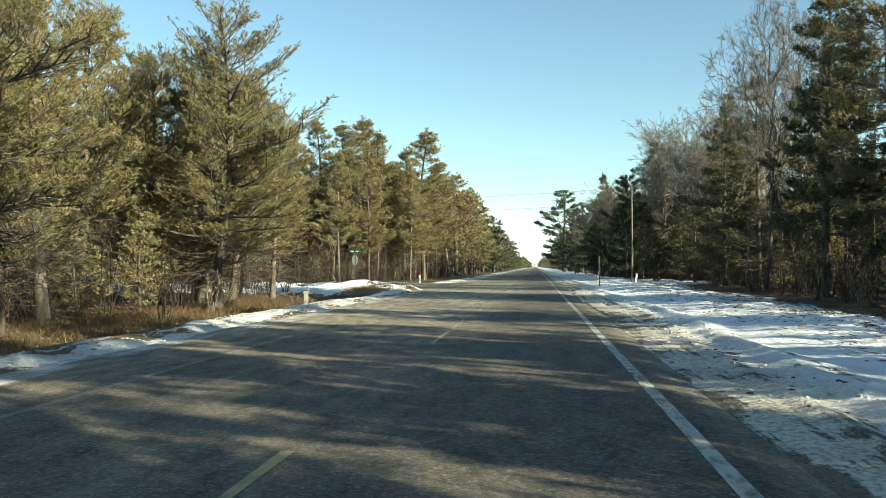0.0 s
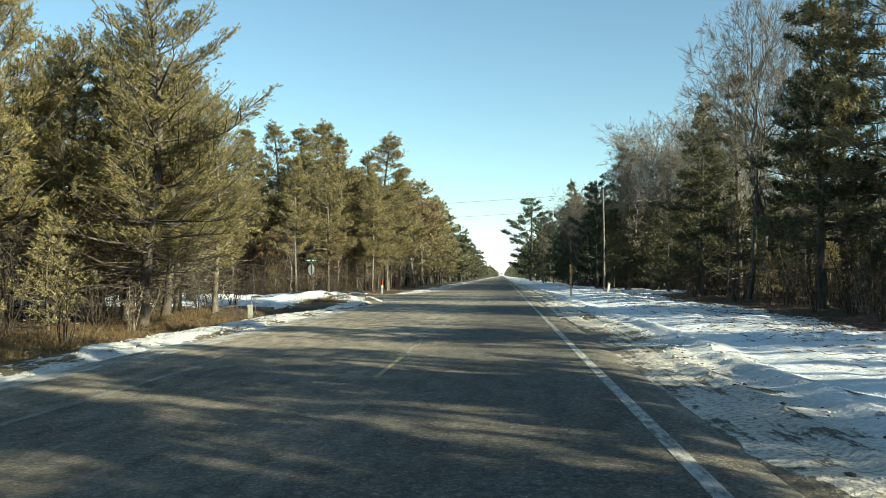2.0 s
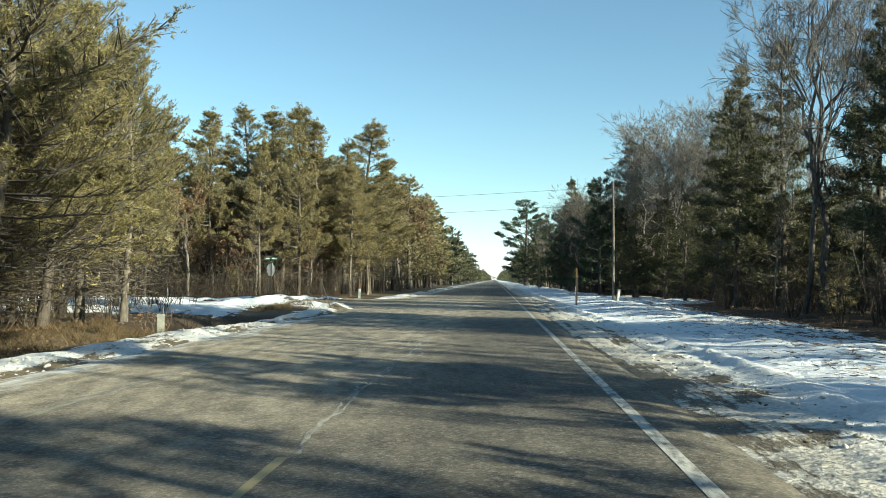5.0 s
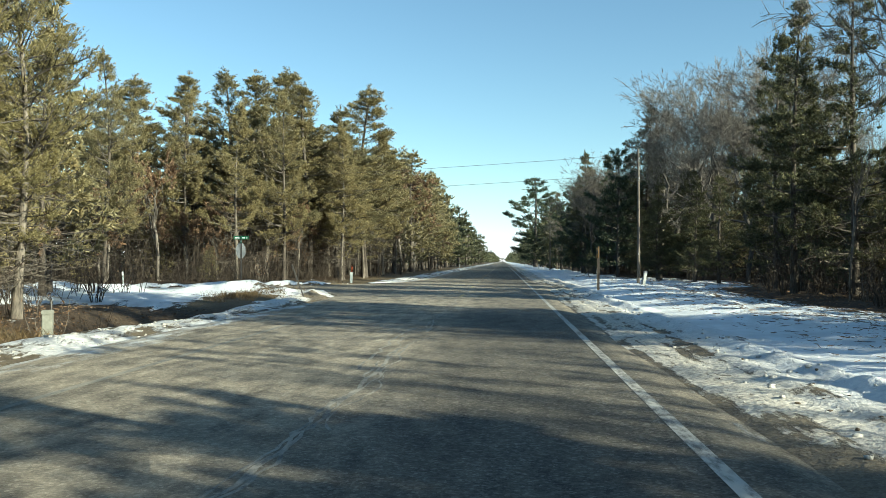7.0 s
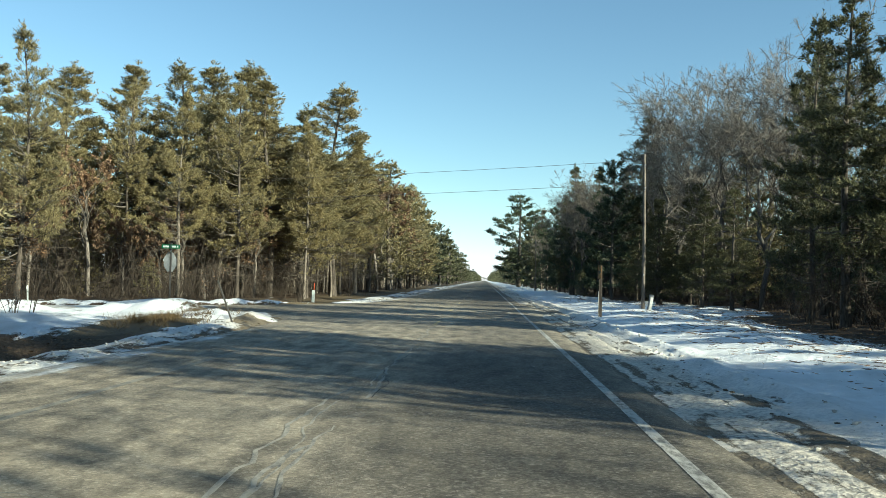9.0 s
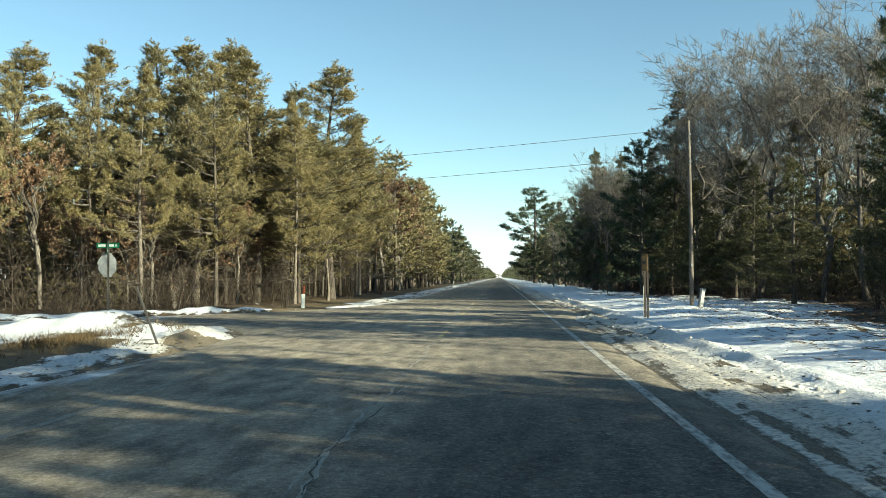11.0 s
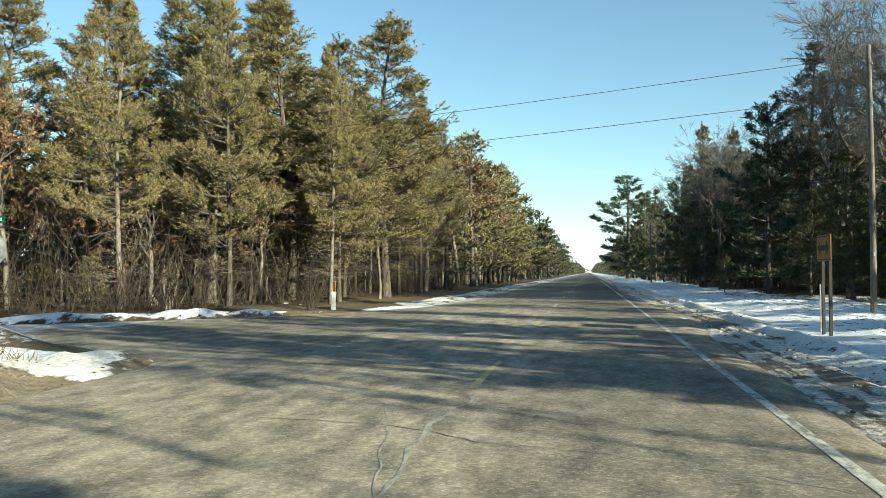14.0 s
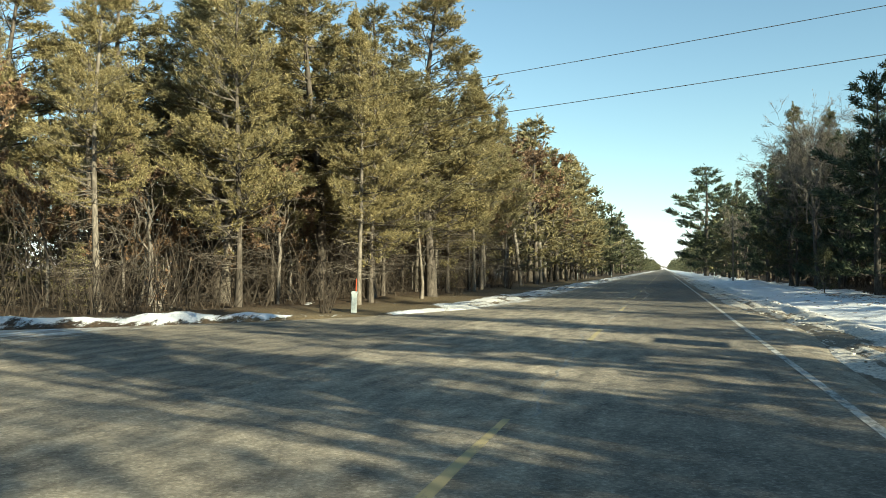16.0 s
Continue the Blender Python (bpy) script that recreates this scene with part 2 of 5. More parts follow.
def thing(name, place=(0, 0, 0), turn=0, **tags):
    ob = new(name)
    ob.empty_display_size = 0.2
    ob.matrix_basis = pose(*place, 0, 0, turn)
    return tagged(ob, **tags)


# ---------------------------------------------------------------- the plan of the ground
def smooth(a, b, x):
    t = np.clip((x - a) / (b - a), 0, 1)
    return t * t * (3 - 2 * t)


def bell(d, w):
    return np.exp(-(d / w) ** 2)


def value_noise(x, y, scale, seed):
    """Smooth noise between -1 and 1 on arrays."""
    x, y = np.asarray(x, float) / scale, np.asarray(y, float) / scale
    xi, yi = np.floor(x).astype(np.int64), np.floor(y).astype(np.int64)
    fx, fy = x - xi, y - yi
    fx, fy = fx * fx * (3 - 2 * fx), fy * fy * (3 - 2 * fy)

    def h(i, j):
        n = (i * 374761393 + j * 668265263 + seed * 974634777) & 0x7FFFFFFF
        n = ((n ^ (n >> 13)) * 1274126177) & 0x7FFFFFFF
        return ((n ^ (n >> 16)) & 0xFFFF) / 32767.5 - 1

    return (h(xi, yi) * (1 - fx) + h(xi + 1, yi) * fx) * (1 - fy) + (h(xi, yi + 1) * (1 - fx) + h(xi + 1, yi + 1) * fx) * fy


# the side road's two edges, from its mouth on the main road out to the west
NEAR_EDGE = [(-5.6, 50.5), (-6.6, 53.2), (-7.9, 55.6), (-10.5, 57.6), (-14, 57.8), (-20, 55.3), (-30, 50.8), (-44, 45.0), (-70, 34)]
FAR_EDGE = [(-5.6, 84.0), (-7.2, 77.8), (-9.4, 72.0), (-11.6, 68.6), (-14.5, 65.4), (-20, 61.2), (-30, 56.4), (-44, 50.6), (-70, 39.6)]


def edge_y(x, edge):
    """The y of a side road edge at x."""
    e = np.array(edge)[::-1]
    return np.interp(x, e[:, 0], e[:, 1])


def side_inside(x, y):
    """Metres inside the side road (negative: outside), roughly."""
    return np.minimum(y - edge_y(x, NEAR_EDGE), edge_y(x, FAR_EDGE) - y) * 0.8


def left_edge(y):
    """The main road's western edge of asphalt."""
    return -7.3 + 0.25 * value_noise(y, 0 * y, 7, 3)


def right_edge(y):
    return 1.78 + 0.12 * value_noise(y, 0 * y, 5, 4) + 0.9 * bell(y - 71, 7)


def wood_right(y):
    """Where the eastern snow field gives way to the wood's litter."""
    return 10.4 + 0.035 * np.clip(y - 20, 0, 45) + 4.5 * smooth(60, 74, y) * (1 - smooth(84, 98, y)) + 0.6 * value_noise(y, 0 * y, 6, 5)


def terrain(x, y):
    """Height and the masks snow, straw, grit, on arrays."""
    x, y = np.asarray(x, float), np.asarray(y, float)
    le, re, wr = left_edge(y), right_edge(y), wood_right(y)
    n1, n2, n3 = value_noise(x, y, 3.1, 1), value_noise(x, y, 0.9, 2), value_noise(x, y, 0.4, 7) + 0.5 * value_noise(x, y, 0.19, 9)
    side = np.where(x < -5.6, side_inside(x, y), -9)
    on_road = smooth(-0.9, 0.35, np.minimum(x - le, re - x))
    on_side = smooth(-0.6, 0.2, side)
    rut = value_noise(x * 12, y, 4.0, 11) + 0.5 * value_noise(x * 20, y, 2.6, 12)
    band = smooth(re, re + 0.4, x) * (1 - smooth(4.6, 5.6, x))
    # east: worn shoulder, ploughed ridge, snow field, wood
    e = smooth(re - 0.3, re + 0.5, x)
    h = e * (0.02 + 0.02 * n2) + 0.022 * rut * band - 0.03 * (bell(x - 2.75, 0.12) + bell(x - 3.15, 0.12))
    ridge = 3.9 + 0.25 * value_noise(y, 0 * y, 9, 8) + 0.10 * value_noise(y, 0 * y, 2.3, 18)
    h += (0.10 + 0.07 * n1 + 0.05 * n3) * bell(x - ridge, 0.20) + (0.05 + 0.04 * n2) * bell(x - ridge - 0.35, 0.3) + 0.05 * bell(x - ridge + 0.75, 0.18) - 0.035 * bell(x - ridge - 0.6, 0.25)
    h += smooth(4.5, 6, x) * (0.05 + 0.09 * n1 + 0.05 * n2 + 0.03 * n3) + 0.12 * bell(x - 7.2 - n1, 1.2)
    h += smooth(wr - 0.5, wr + 1.5, x) * (0.12 + 0.05 * n2)
    # west: low bank of snow, ditch, wood
    w = smooth(le + 0.2, le - 0.6, x)
    h += w * (0.02 + 0.03 * n2 + 0.012 * rut) + (0.02 + 0.05 * n2 + 0.05 * n3) * bell(x - le + 0.9, 0.7) * (1 - smooth(51, 53, y) * (1 - smooth(76, 82, y)))
    h -= 0.75 * bell(x + 10.6, 1.4) * smooth(35, 38.5, y) * (1 - smooth(43.5, 46.5, y))
    h += smooth(-10.5, -13, x) * (0.1 + 0.08 * n1 + 0.04 * n2) - 0.2 * smooth(-8.8, -10.2, x) * (y < 60) * (1 - smooth(44, 50, y))
    # heaps along the corner of the side road
    h += (0.12 + 0.08 * n2 + 0.08 * n3) * bell(x + 7.6 + 0.12 * (y - 51), 0.8) * bell(y - 50.8, 2.8)
    h += (0.24 + 0.16 * n1 + 0.1 * n2 + 0.05 * n3) * bell(y - edge_y(x, NEAR_EDGE) + 1.6, 0.9) * smooth(-9, -12, x) * (1 - smooth(-26, -40, x))
    heap = bell(np.hypot((x + 9.0) / 1.8, (y - 53.2) / 2.2), 1.0)
    h += (0.27 + 0.10 * n2 + 0.10 * n3) * heap
    h += (0.06 + 0.05 * n1 + 0.05 * n2 + 0.04 * n3) * bell(y - edge_y(x, FAR_EDGE) - 0.9, 0.9) * smooth(-9.5, -12, x) * (1 - 0.6 * smooth(-18, -40, x))
    flat = np.maximum(on_road, on_side)
    h = h * (1 - flat) - 0.10 * flat
    # masks
    snow = np.zeros_like(h)
    east = smooth(re - 0.4, re + 0.5, x) * (1 - smooth(wr - 1.6, wr + 0.6, x))
    snow += east * (0.93 - 0.42 * bell(x - re - 0.1, 0.6) - 0.34 * bell(x - ridge + 0.8, 0.22) * smooth(-0.1, 0.6, value_noise(x, y, 2.3, 31)) - 0.22 * bell(x - ridge - 0.45, 0.2) - 0.16 * smooth(6.5, 9.5, x) - 0.16 * smooth(0.0, 0.7, value_noise(x, y * 1.6, 1.1, 21)) * smooth(5.5, 7.5, x) - 0.40 * bell(x - 3.2 - 0.15 * n1, 0.26) * smooth(0.0, 0.7, value_noise(x, y * 1.2, 1.3, 33) + 0.4 * n3) - 0.16 * bell(x - 2.75, 0.1) - 0.2 * bell(x - 3.15, 0.1) - 0.12 * n3 * (x > 2.2) + 0.08 * bell(x - ridge, 0.3))
    snow += 0.13 * rut * band
    snow += (x > 0) * smooth(wr, wr + 2, x) * 0.08
    west = smooth(le + 0.5, le - 0.4, x) * smooth(-9.9 + 0.6 * n1, -8.9 + 0.6 * n1, x)
    snow += west * (0.62 + 0.18 * n1 + 0.14 * n2 + 0.10 * n3 + 0.16 * rut)
    snow += (x < -9) * 0.16 * smooth(-9.5, -12, x)
    snow = np.maximum(snow, (0.82 + 0.12 * n1) * smooth(44.8, 46.8, y + 0.5 * n1) * (y < edge_y(x, NEAR_EDGE) + 1) * smooth(-10.6, -12.2, x))
    snow = np.maximum(snow, (0.74 + 0.2 * n1 + 0.1 * n3) * bell(y - edge_y(x, FAR_EDGE) - 0.9, 0.9) * smooth(-9.5, -12, x))
    snow = np.maximum(snow, 0.95 * bell(y - edge_y(x, NEAR_EDGE) + 1.6, 1.1) * smooth(-9.5, -12, x))
    grassy = bell(np.hypot((x + 10.4) / 1.2, (y - 50.8) / 2.2), 1.0)
    snow = np.maximum(snow - 0.5 * grassy, 0.98 * smooth(0.26, 0.6, heap + 0.16 * n2))
    snow = np.where((x < -7) & (y > 84), np.maximum(snow * (x > -9.6), 0.12), snow)
    snow = snow - 0.40 * bell(np.hypot((x + 7.0) / 1.0, (y - 51.5) / 3), 1.0)
    straw = np.clip(smooth(-13.5, -11, x) * (x < -5) * 0.9 * (1 - 0.9 * smooth(37, 39, y) * (1 - smooth(45.5, 47, y))) + grassy + 0.25 * n1 * (x < 0), 0, 1)
    grit = np.clip(bell(x - re - 0.7, 1.3) + 0.5 * bell(x - le + 0.6, 0.9) + bell(np.hypot(x + 6.8, y - 51), 1.4), 0, 1)
    return h, np.clip(snow, 0, 1.05), straw, grit


def masked(me, **masks):
    for key, values in masks.items():
        a = me.attributes.new(key, "FLOAT", "POINT")
        a.data.foreach_set("value", np.asarray(values, np.float32))


def axis(*runs):
    """Grid lines: runs of (start, end, step)."""
    out = []
    for a, b, s in runs:
        out += list(np.arange(a, b - 1e-6, s))
    return np.array(out + [runs[-1][1]])


def grid_mesh(name, xs, ys, keep=None):
    X, Y = np.meshgrid(xs, ys)
    nx, ny = len(xs), len(ys)
    i = np.arange(nx * ny).reshape(ny, nx)
    q = np.stack([i[:-1, :-1], i[:-1, 1:], i[1:, 1:], i[1:, :-1]], -1).reshape(-1, 4)
    return X.ravel(), Y.ravel(), q


def build_ground():
    xs = axis((-2500, -300, 550), (-300, -60, 40), (-60, -24, 1.5), (-24, -14, 0.6), (-14, -6.6, 0.2), (-6.6, 1.8, 2.1), (1.8, 5.2, 0.12), (5.2, 12, 0.3), (12, 24, 0.8), (24, 60, 3), (60, 300, 40), (300, 2500, 550))
    ys = axis((-600, -60, 90), (-60, 2, 4), (2, 62, 0.25), (62, 90, 0.4), (90, 160, 1.6), (160, 400, 8), (400, 3500, 310))
    X, Y, q = grid_mesh("ground", xs, ys)
    h, snow, straw, grit = terrain(X, Y)
    me = bpy.data.meshes.new("ground")
    me.from_pydata(np.stack([X, Y, h], 1), [], q.tolist())
    me.shade_smooth()
    masked(me, snow=snow, straw=straw, grit=grit)
    ob = part("ground", me, GROUND)
    tagged(ob, "old trampled snow, dead grass and brown leaf litter beside the road", "ground", kind="structure")


def build_road():
    ys = axis((-200, -20, 20), (-20, 0, 2), (0, 110, 0.5), (110, 240, 5), (240, 3400, 158))
    us = np.linspace(0, 1, 34)
    U, Y = np.meshgrid(us, ys)
    le, re = left_edge(Y) - 0.35, right_edge(Y) + 0.35
    X = le + (re - le) * U
    Z = 0.02 - 0.07 * (smooth(0.05, 0.0, U) + smooth(0.95, 1.0, U)) - 0.0006 * (X + 2) ** 2
    i = np.arange(X.size).reshape(X.shape)
    q = np.stack([i[:-1, :-1], i[:-1, 1:], i[1:, 1:], i[1:, :-1]], -1).reshape(-1, 4)
    me = bpy.data.meshes.new("road")
    me.from_pydata(np.stack([X.ravel(), Y.ravel(), Z.ravel()], 1), [], q.tolist())
    me.shade_smooth()
    x, y = X.ravel(), Y.ravel()
    mouth = smooth(46, 52, y) * (1 - smooth(74, 82, y))
    snow = 0.30 * smooth(1.6, 2.1, x) + (1 - mouth) * 0.66 * smooth(-5.6, -7.3, x) + (1 - mouth) * 0.12 * value_noise(x * 14, y, 5.0, 13) * smooth(-5.4, -6.2, x)
    # sand dust; sunlit west lane and shaded east lane are coloured into it
    dust_tone = 0.26 + 0.24 * smooth(-0.5, -2.5, x) + 0.30 * smooth(-4.6, -6.6, x) + 0.35 * smooth(1.5, 1.9, x) + 0.6 * smooth(14, 30, y) * smooth(-0.5, -3.0, x) * (1 - smooth(60, 90, y)) + 0.35 * smooth(40, 48, y) * (1 - smooth(62, 80, y))
    masked(me, snow=snow, dust_tone=np.clip(dust_tone, 0, 1))
    ob = part("road", me, ASPHALT)
    tagged(ob, "worn grey two-lane asphalt road dusted with sand and salt", "road", kind="structure")
    # the side road
    n = 60
    t = np.linspace(0, 1, n)

    def along(edge):
        e = np.array(edge, float)
        s = np.r_[0, np.cumsum(np.hypot(*np.diff(e, axis=0).T))]
        s /= s[-1]
        return np.stack([np.interp(t ** 1.4, s, e[:, k]) for k in (0, 1)], 1)

    a, b = along(NEAR_EDGE), along(FAR_EDGE)
    us = np.linspace(-0.04, 1.04, 26)
    P = a[:, None] + (b - a)[:, None] * us[None, :, None]
    X, Y = P[..., 0].ravel(), P[..., 1].ravel()
    edge = np.tile(np.minimum(us, 1 - us), n)
    Z = 0.026 - 0.08 * smooth(0.02, -0.04, edge) - 0.0006 * (np.maximum(X, -8) + 2) ** 2
    i = np.arange(n * 26).reshape(n, 26)
    q = np.stack([i[:-1, :-1], i[1:, :-1], i[1:, 1:], i[:-1, 1:]], -1).reshape(-1, 4)
    me = bpy.data.meshes.new("side_road")
    me.from_pydata(np.stack([X, Y, Z], 1), [], q.tolist())
    me.shade_smooth()
    masked(me, snow=0.85 * smooth(-9.5, -17, X), dust_tone=np.clip(0.65 + 0.3 * smooth(0.3, 0.0, edge), 0, 1))
    ob = part("side_road", me, ASPHALT)
    tagged(ob, "side road joining the highway, sandy asphalt under packed snow", "road", kind="structure")


# ---------------------------------------------------------------- lane markings
def line_material(name, colour, hold=0.0):
    """Old road paint, worn through to the asphalt."""
    m, nt, b = material(name, 0.8)
    worn = ramp(nt, calc(nt, "ADD", grain(nt, 7, 7, (1.5, 0.5, 1), 0.7), calc(nt, "MULTIPLY", grain(nt, 0.5, 2), 0.35)), [(0.61 + hold, 1.0), (0.80 + hold, 0.0)])
    stone = ramp(nt, grain(nt, 55, 3), [(0.3, (0.09, 0.088, 0.082)), (0.7, (0.22, 0.21, 0.19))])
    nt.links.new(mix(nt, worn, stone, colour), b.inputs["Base Color"])
    bump(nt, b, grain(nt, 70, 3), 0.4, 0.01)
    return m


def line_strip(name, x, y0, y1, width, mat, label):
    """A strip of paint on the road, following its crown."""
    n = max(2, int((y1 - y0) / 4))
    ys = np.linspace(y0, y1, n + 1)
    v, f = [], []
    for y in ys:
        for s in (-1, 1):
            px = x + s * width / 2 + 0.012 * math.sin(y * 3.1 + s)
            v.append((px, y, 0.0245 - 0.0006 * (px + 2) ** 2))
    f = [(2 * i, 2 * i + 1, 2 * i + 3, 2 * i + 2) for i in range(n)]
    me = bpy.data.meshes.new(name)
    me.from_pydata(v, [], f)
    return tagged(part(name, me, mat), label, "road marking", kind="structure")


def build_lines():
    white = line_material("worn_white_paint", (0.50, 0.48, 0.43))
    faded = line_material("faded_white_paint", (0.31, 0.285, 0.23))
    yellow = line_material("worn_yellow_paint", (0.42, 0.34, 0.18), 0.11)
    line_strip("edge_line_east", 1.38, -60, 900, 0.13, white, "worn white edge line on the asphalt")
    line_strip("edge_line_west", -5.24, -60, 45, 0.12, faded, "faded white edge line half hidden by sand")
    line_strip("edge_line_west_far", -5.24, 84, 900, 0.13, faded, "faded white edge line half hidden by sand")
    for y in [3.2, 15.6] + [52.6 + 12.2 * i for i in range(24)]:
        line_strip("centre_dash", -1.98, y, y + 3.2, 0.10, yellow, "worn yellow centre dash on the asphalt")


def crack(points, width, mat, seed):
    """A wandering sealed crack with salt in it, as a narrow strip on the road."""
    rng = np.random.default_rng(seed)
    p = np.array(points, float)
    s = np.r_[0, np.cumsum(np.hypot(*np.diff(p, axis=0).T))]
    n = int(s[-1] / 0.22) + 2
    t = np.linspace(0, s[-1], n)
    x, y = np.interp(t, s, p[:, 0]), np.interp(t, s, p[:, 1])
    j = np.cumsum(rng.normal(size=(n, 2)) * 0.035, axis=0)
    j -= np.linspace(0, 1, n)[:, None] * j[-1]
    x, y = x + j[:, 0], y + j[:, 1]
    tx, ty = np.gradient(x), np.gradient(y)
    k = np.hypot(tx, ty) + 1e-9
    w = width * rng.uniform(0.35, 1.2, n) / 2
    v = []
    for i in range(n):
        for sgn in (-1, 1):
            px, py = x[i] - sgn * ty[i] / k[i] * w[i], y[i] + sgn * tx[i] / k[i] * w[i]
            v.append((px, py, 0.0235 - 0.0006 * (px + 2) ** 2))
    me = bpy.data.meshes.new("road_crack")
    me.from_pydata(v, [], [(2 * i, 2 * i + 1, 2 * i + 3, 2 * i + 2) for i in range(n - 1)])
    tagged(part("road_crack", me, mat), "salt-filled crack in the asphalt", "road crack", group="cracks in the road", kind="structure")


def build_cracks():
    salt = line_material("salt_in_cracks", (0.36, 0.33, 0.275))
    tar = plain("tar_in_cracks", (0.035, 0.033, 0.03), 0.7)
    for k, (x0, y0, x1, y1, w) in enumerate(((-1.85, 19, -1.9, 33, 0.06), (-1.95, 21, -1.86, 34, 0.04), (-2.1, 23, -2.05, 31, 0.05), (-2.2, 30, -2.15, 37, 0.05), (-2.0, 31, -2.05, 36, 0.03),
                                             (-1.8, 36, -1.9, 52, 0.05), (-1.9, 37, -1.82, 44, 0.03), (-1.7, 26, -1.8, 30, 0.03))):
        crack([(x0, y0), (x1, y1)], w, salt, 40 + k)
    crack([(-1.76, 36), (-1.84, 42)], 0.016, tar, 7)
    crack([(-1.75, 56), (-1.9, 110)], 0.06, salt, 4)
    for k, (x0, y0, x1, y1) in enumerate(((-4.9, 31, -1.9, 30.6), (-3.8, 50.2, -1.5, 49.4), (-2.9, 51.5, -1.9, 47.6), (-1.9, 49.6, 1.2, 48.2), (-5.8, 43.6, -2, 43), (-1.9, 66.5, 1.3, 67), (-6.6, 60.5, -2.2, 58.6))):
        crack([(x0, y0), ((x0 + x1) / 2, (y0 + y1) / 2 + 0.3), (x1, y1)], 0.018, tar if k % 3 == 1 else salt, 10 + k)


# ---------------------------------------------------------------- trees
def unit(v):
    return v / (np.linalg.norm(v) + 1e-9)


class Tree:
    """Wood as tubes and foliage as blades, gathered for one tree."""

    def __init__(self, seed):
        self.rng = np.random.default_rng(seed)
        self.wood, self.limbs, self.base, self.tip, self.width = Shape(), Shape(), [], [], []

    def tuft(self, p, d, n, length, width, spread=0.9, per=1):
        """A clump of short blades that fan out from a shoot's end."""
        k = max(1, n // per)
        r = self.rng.normal(size=(k, 3))
        r /= np.linalg.norm(r, axis=1)[:, None]
        shoot = d[None] * 0.9 + r * spread + np.array([[0, 0, 0.25]])
        shoot /= np.linalg.norm(shoot, axis=1)[:, None]
        foot = p[None] + self.rng.normal(size=(k, 3)) * length * 0.3
        dirs = np.repeat(shoot, per, axis=0) + self.rng.normal(size=(k * per, 3)) * 0.16
        b = np.repeat(foot, per, axis=0) + self.rng.normal(size=(k * per, 3)) * length * 0.07
        self.base.append(b)
        self.tip.append(b + dirs * length * self.rng.uniform(0.7, 1.25, (k * per, 1)))
        self.width.append(width * self.rng.uniform(0.7, 1.3, k * per))

    def made(self, name, bark, leaf, place=(0, -900, 0), leaf_name="foliage", limb=None, **tags):
        ob = thing(name, place, **tags)
        part("trunk", self.wood.mesh("trunk", True), bark, ob)
        if self.limbs.n:
            part("crown", self.limbs.mesh("crown"), limb or LIMB, ob)
        if self.base:
            me = blades_mesh(leaf_name, np.concatenate(self.base), np.concatenate(self.tip), np.concatenate(self.width), self.rng)
            part(leaf_name, me, leaf, ob)
        return ob


def trunk_path(t, height, lean, wobble, n=9):
    z = np.linspace(0, 1, n)
    ph = t.rng.uniform(0, 6.28, 2)
    x = lean[0] * z * height + wobble * np.sin(z * 4.0 + ph[0]) * z
    y = lean[1] * z * height + wobble * np.sin(z * 3.3 + ph[1]) * z
    return np.stack([x, y, z * height - 0.15], 1)


def at(path, f):
    s = np.linspace(0, 1, len(path))
    return np.array([np.interp(f, s, path[:, k]) for k in range(3)])


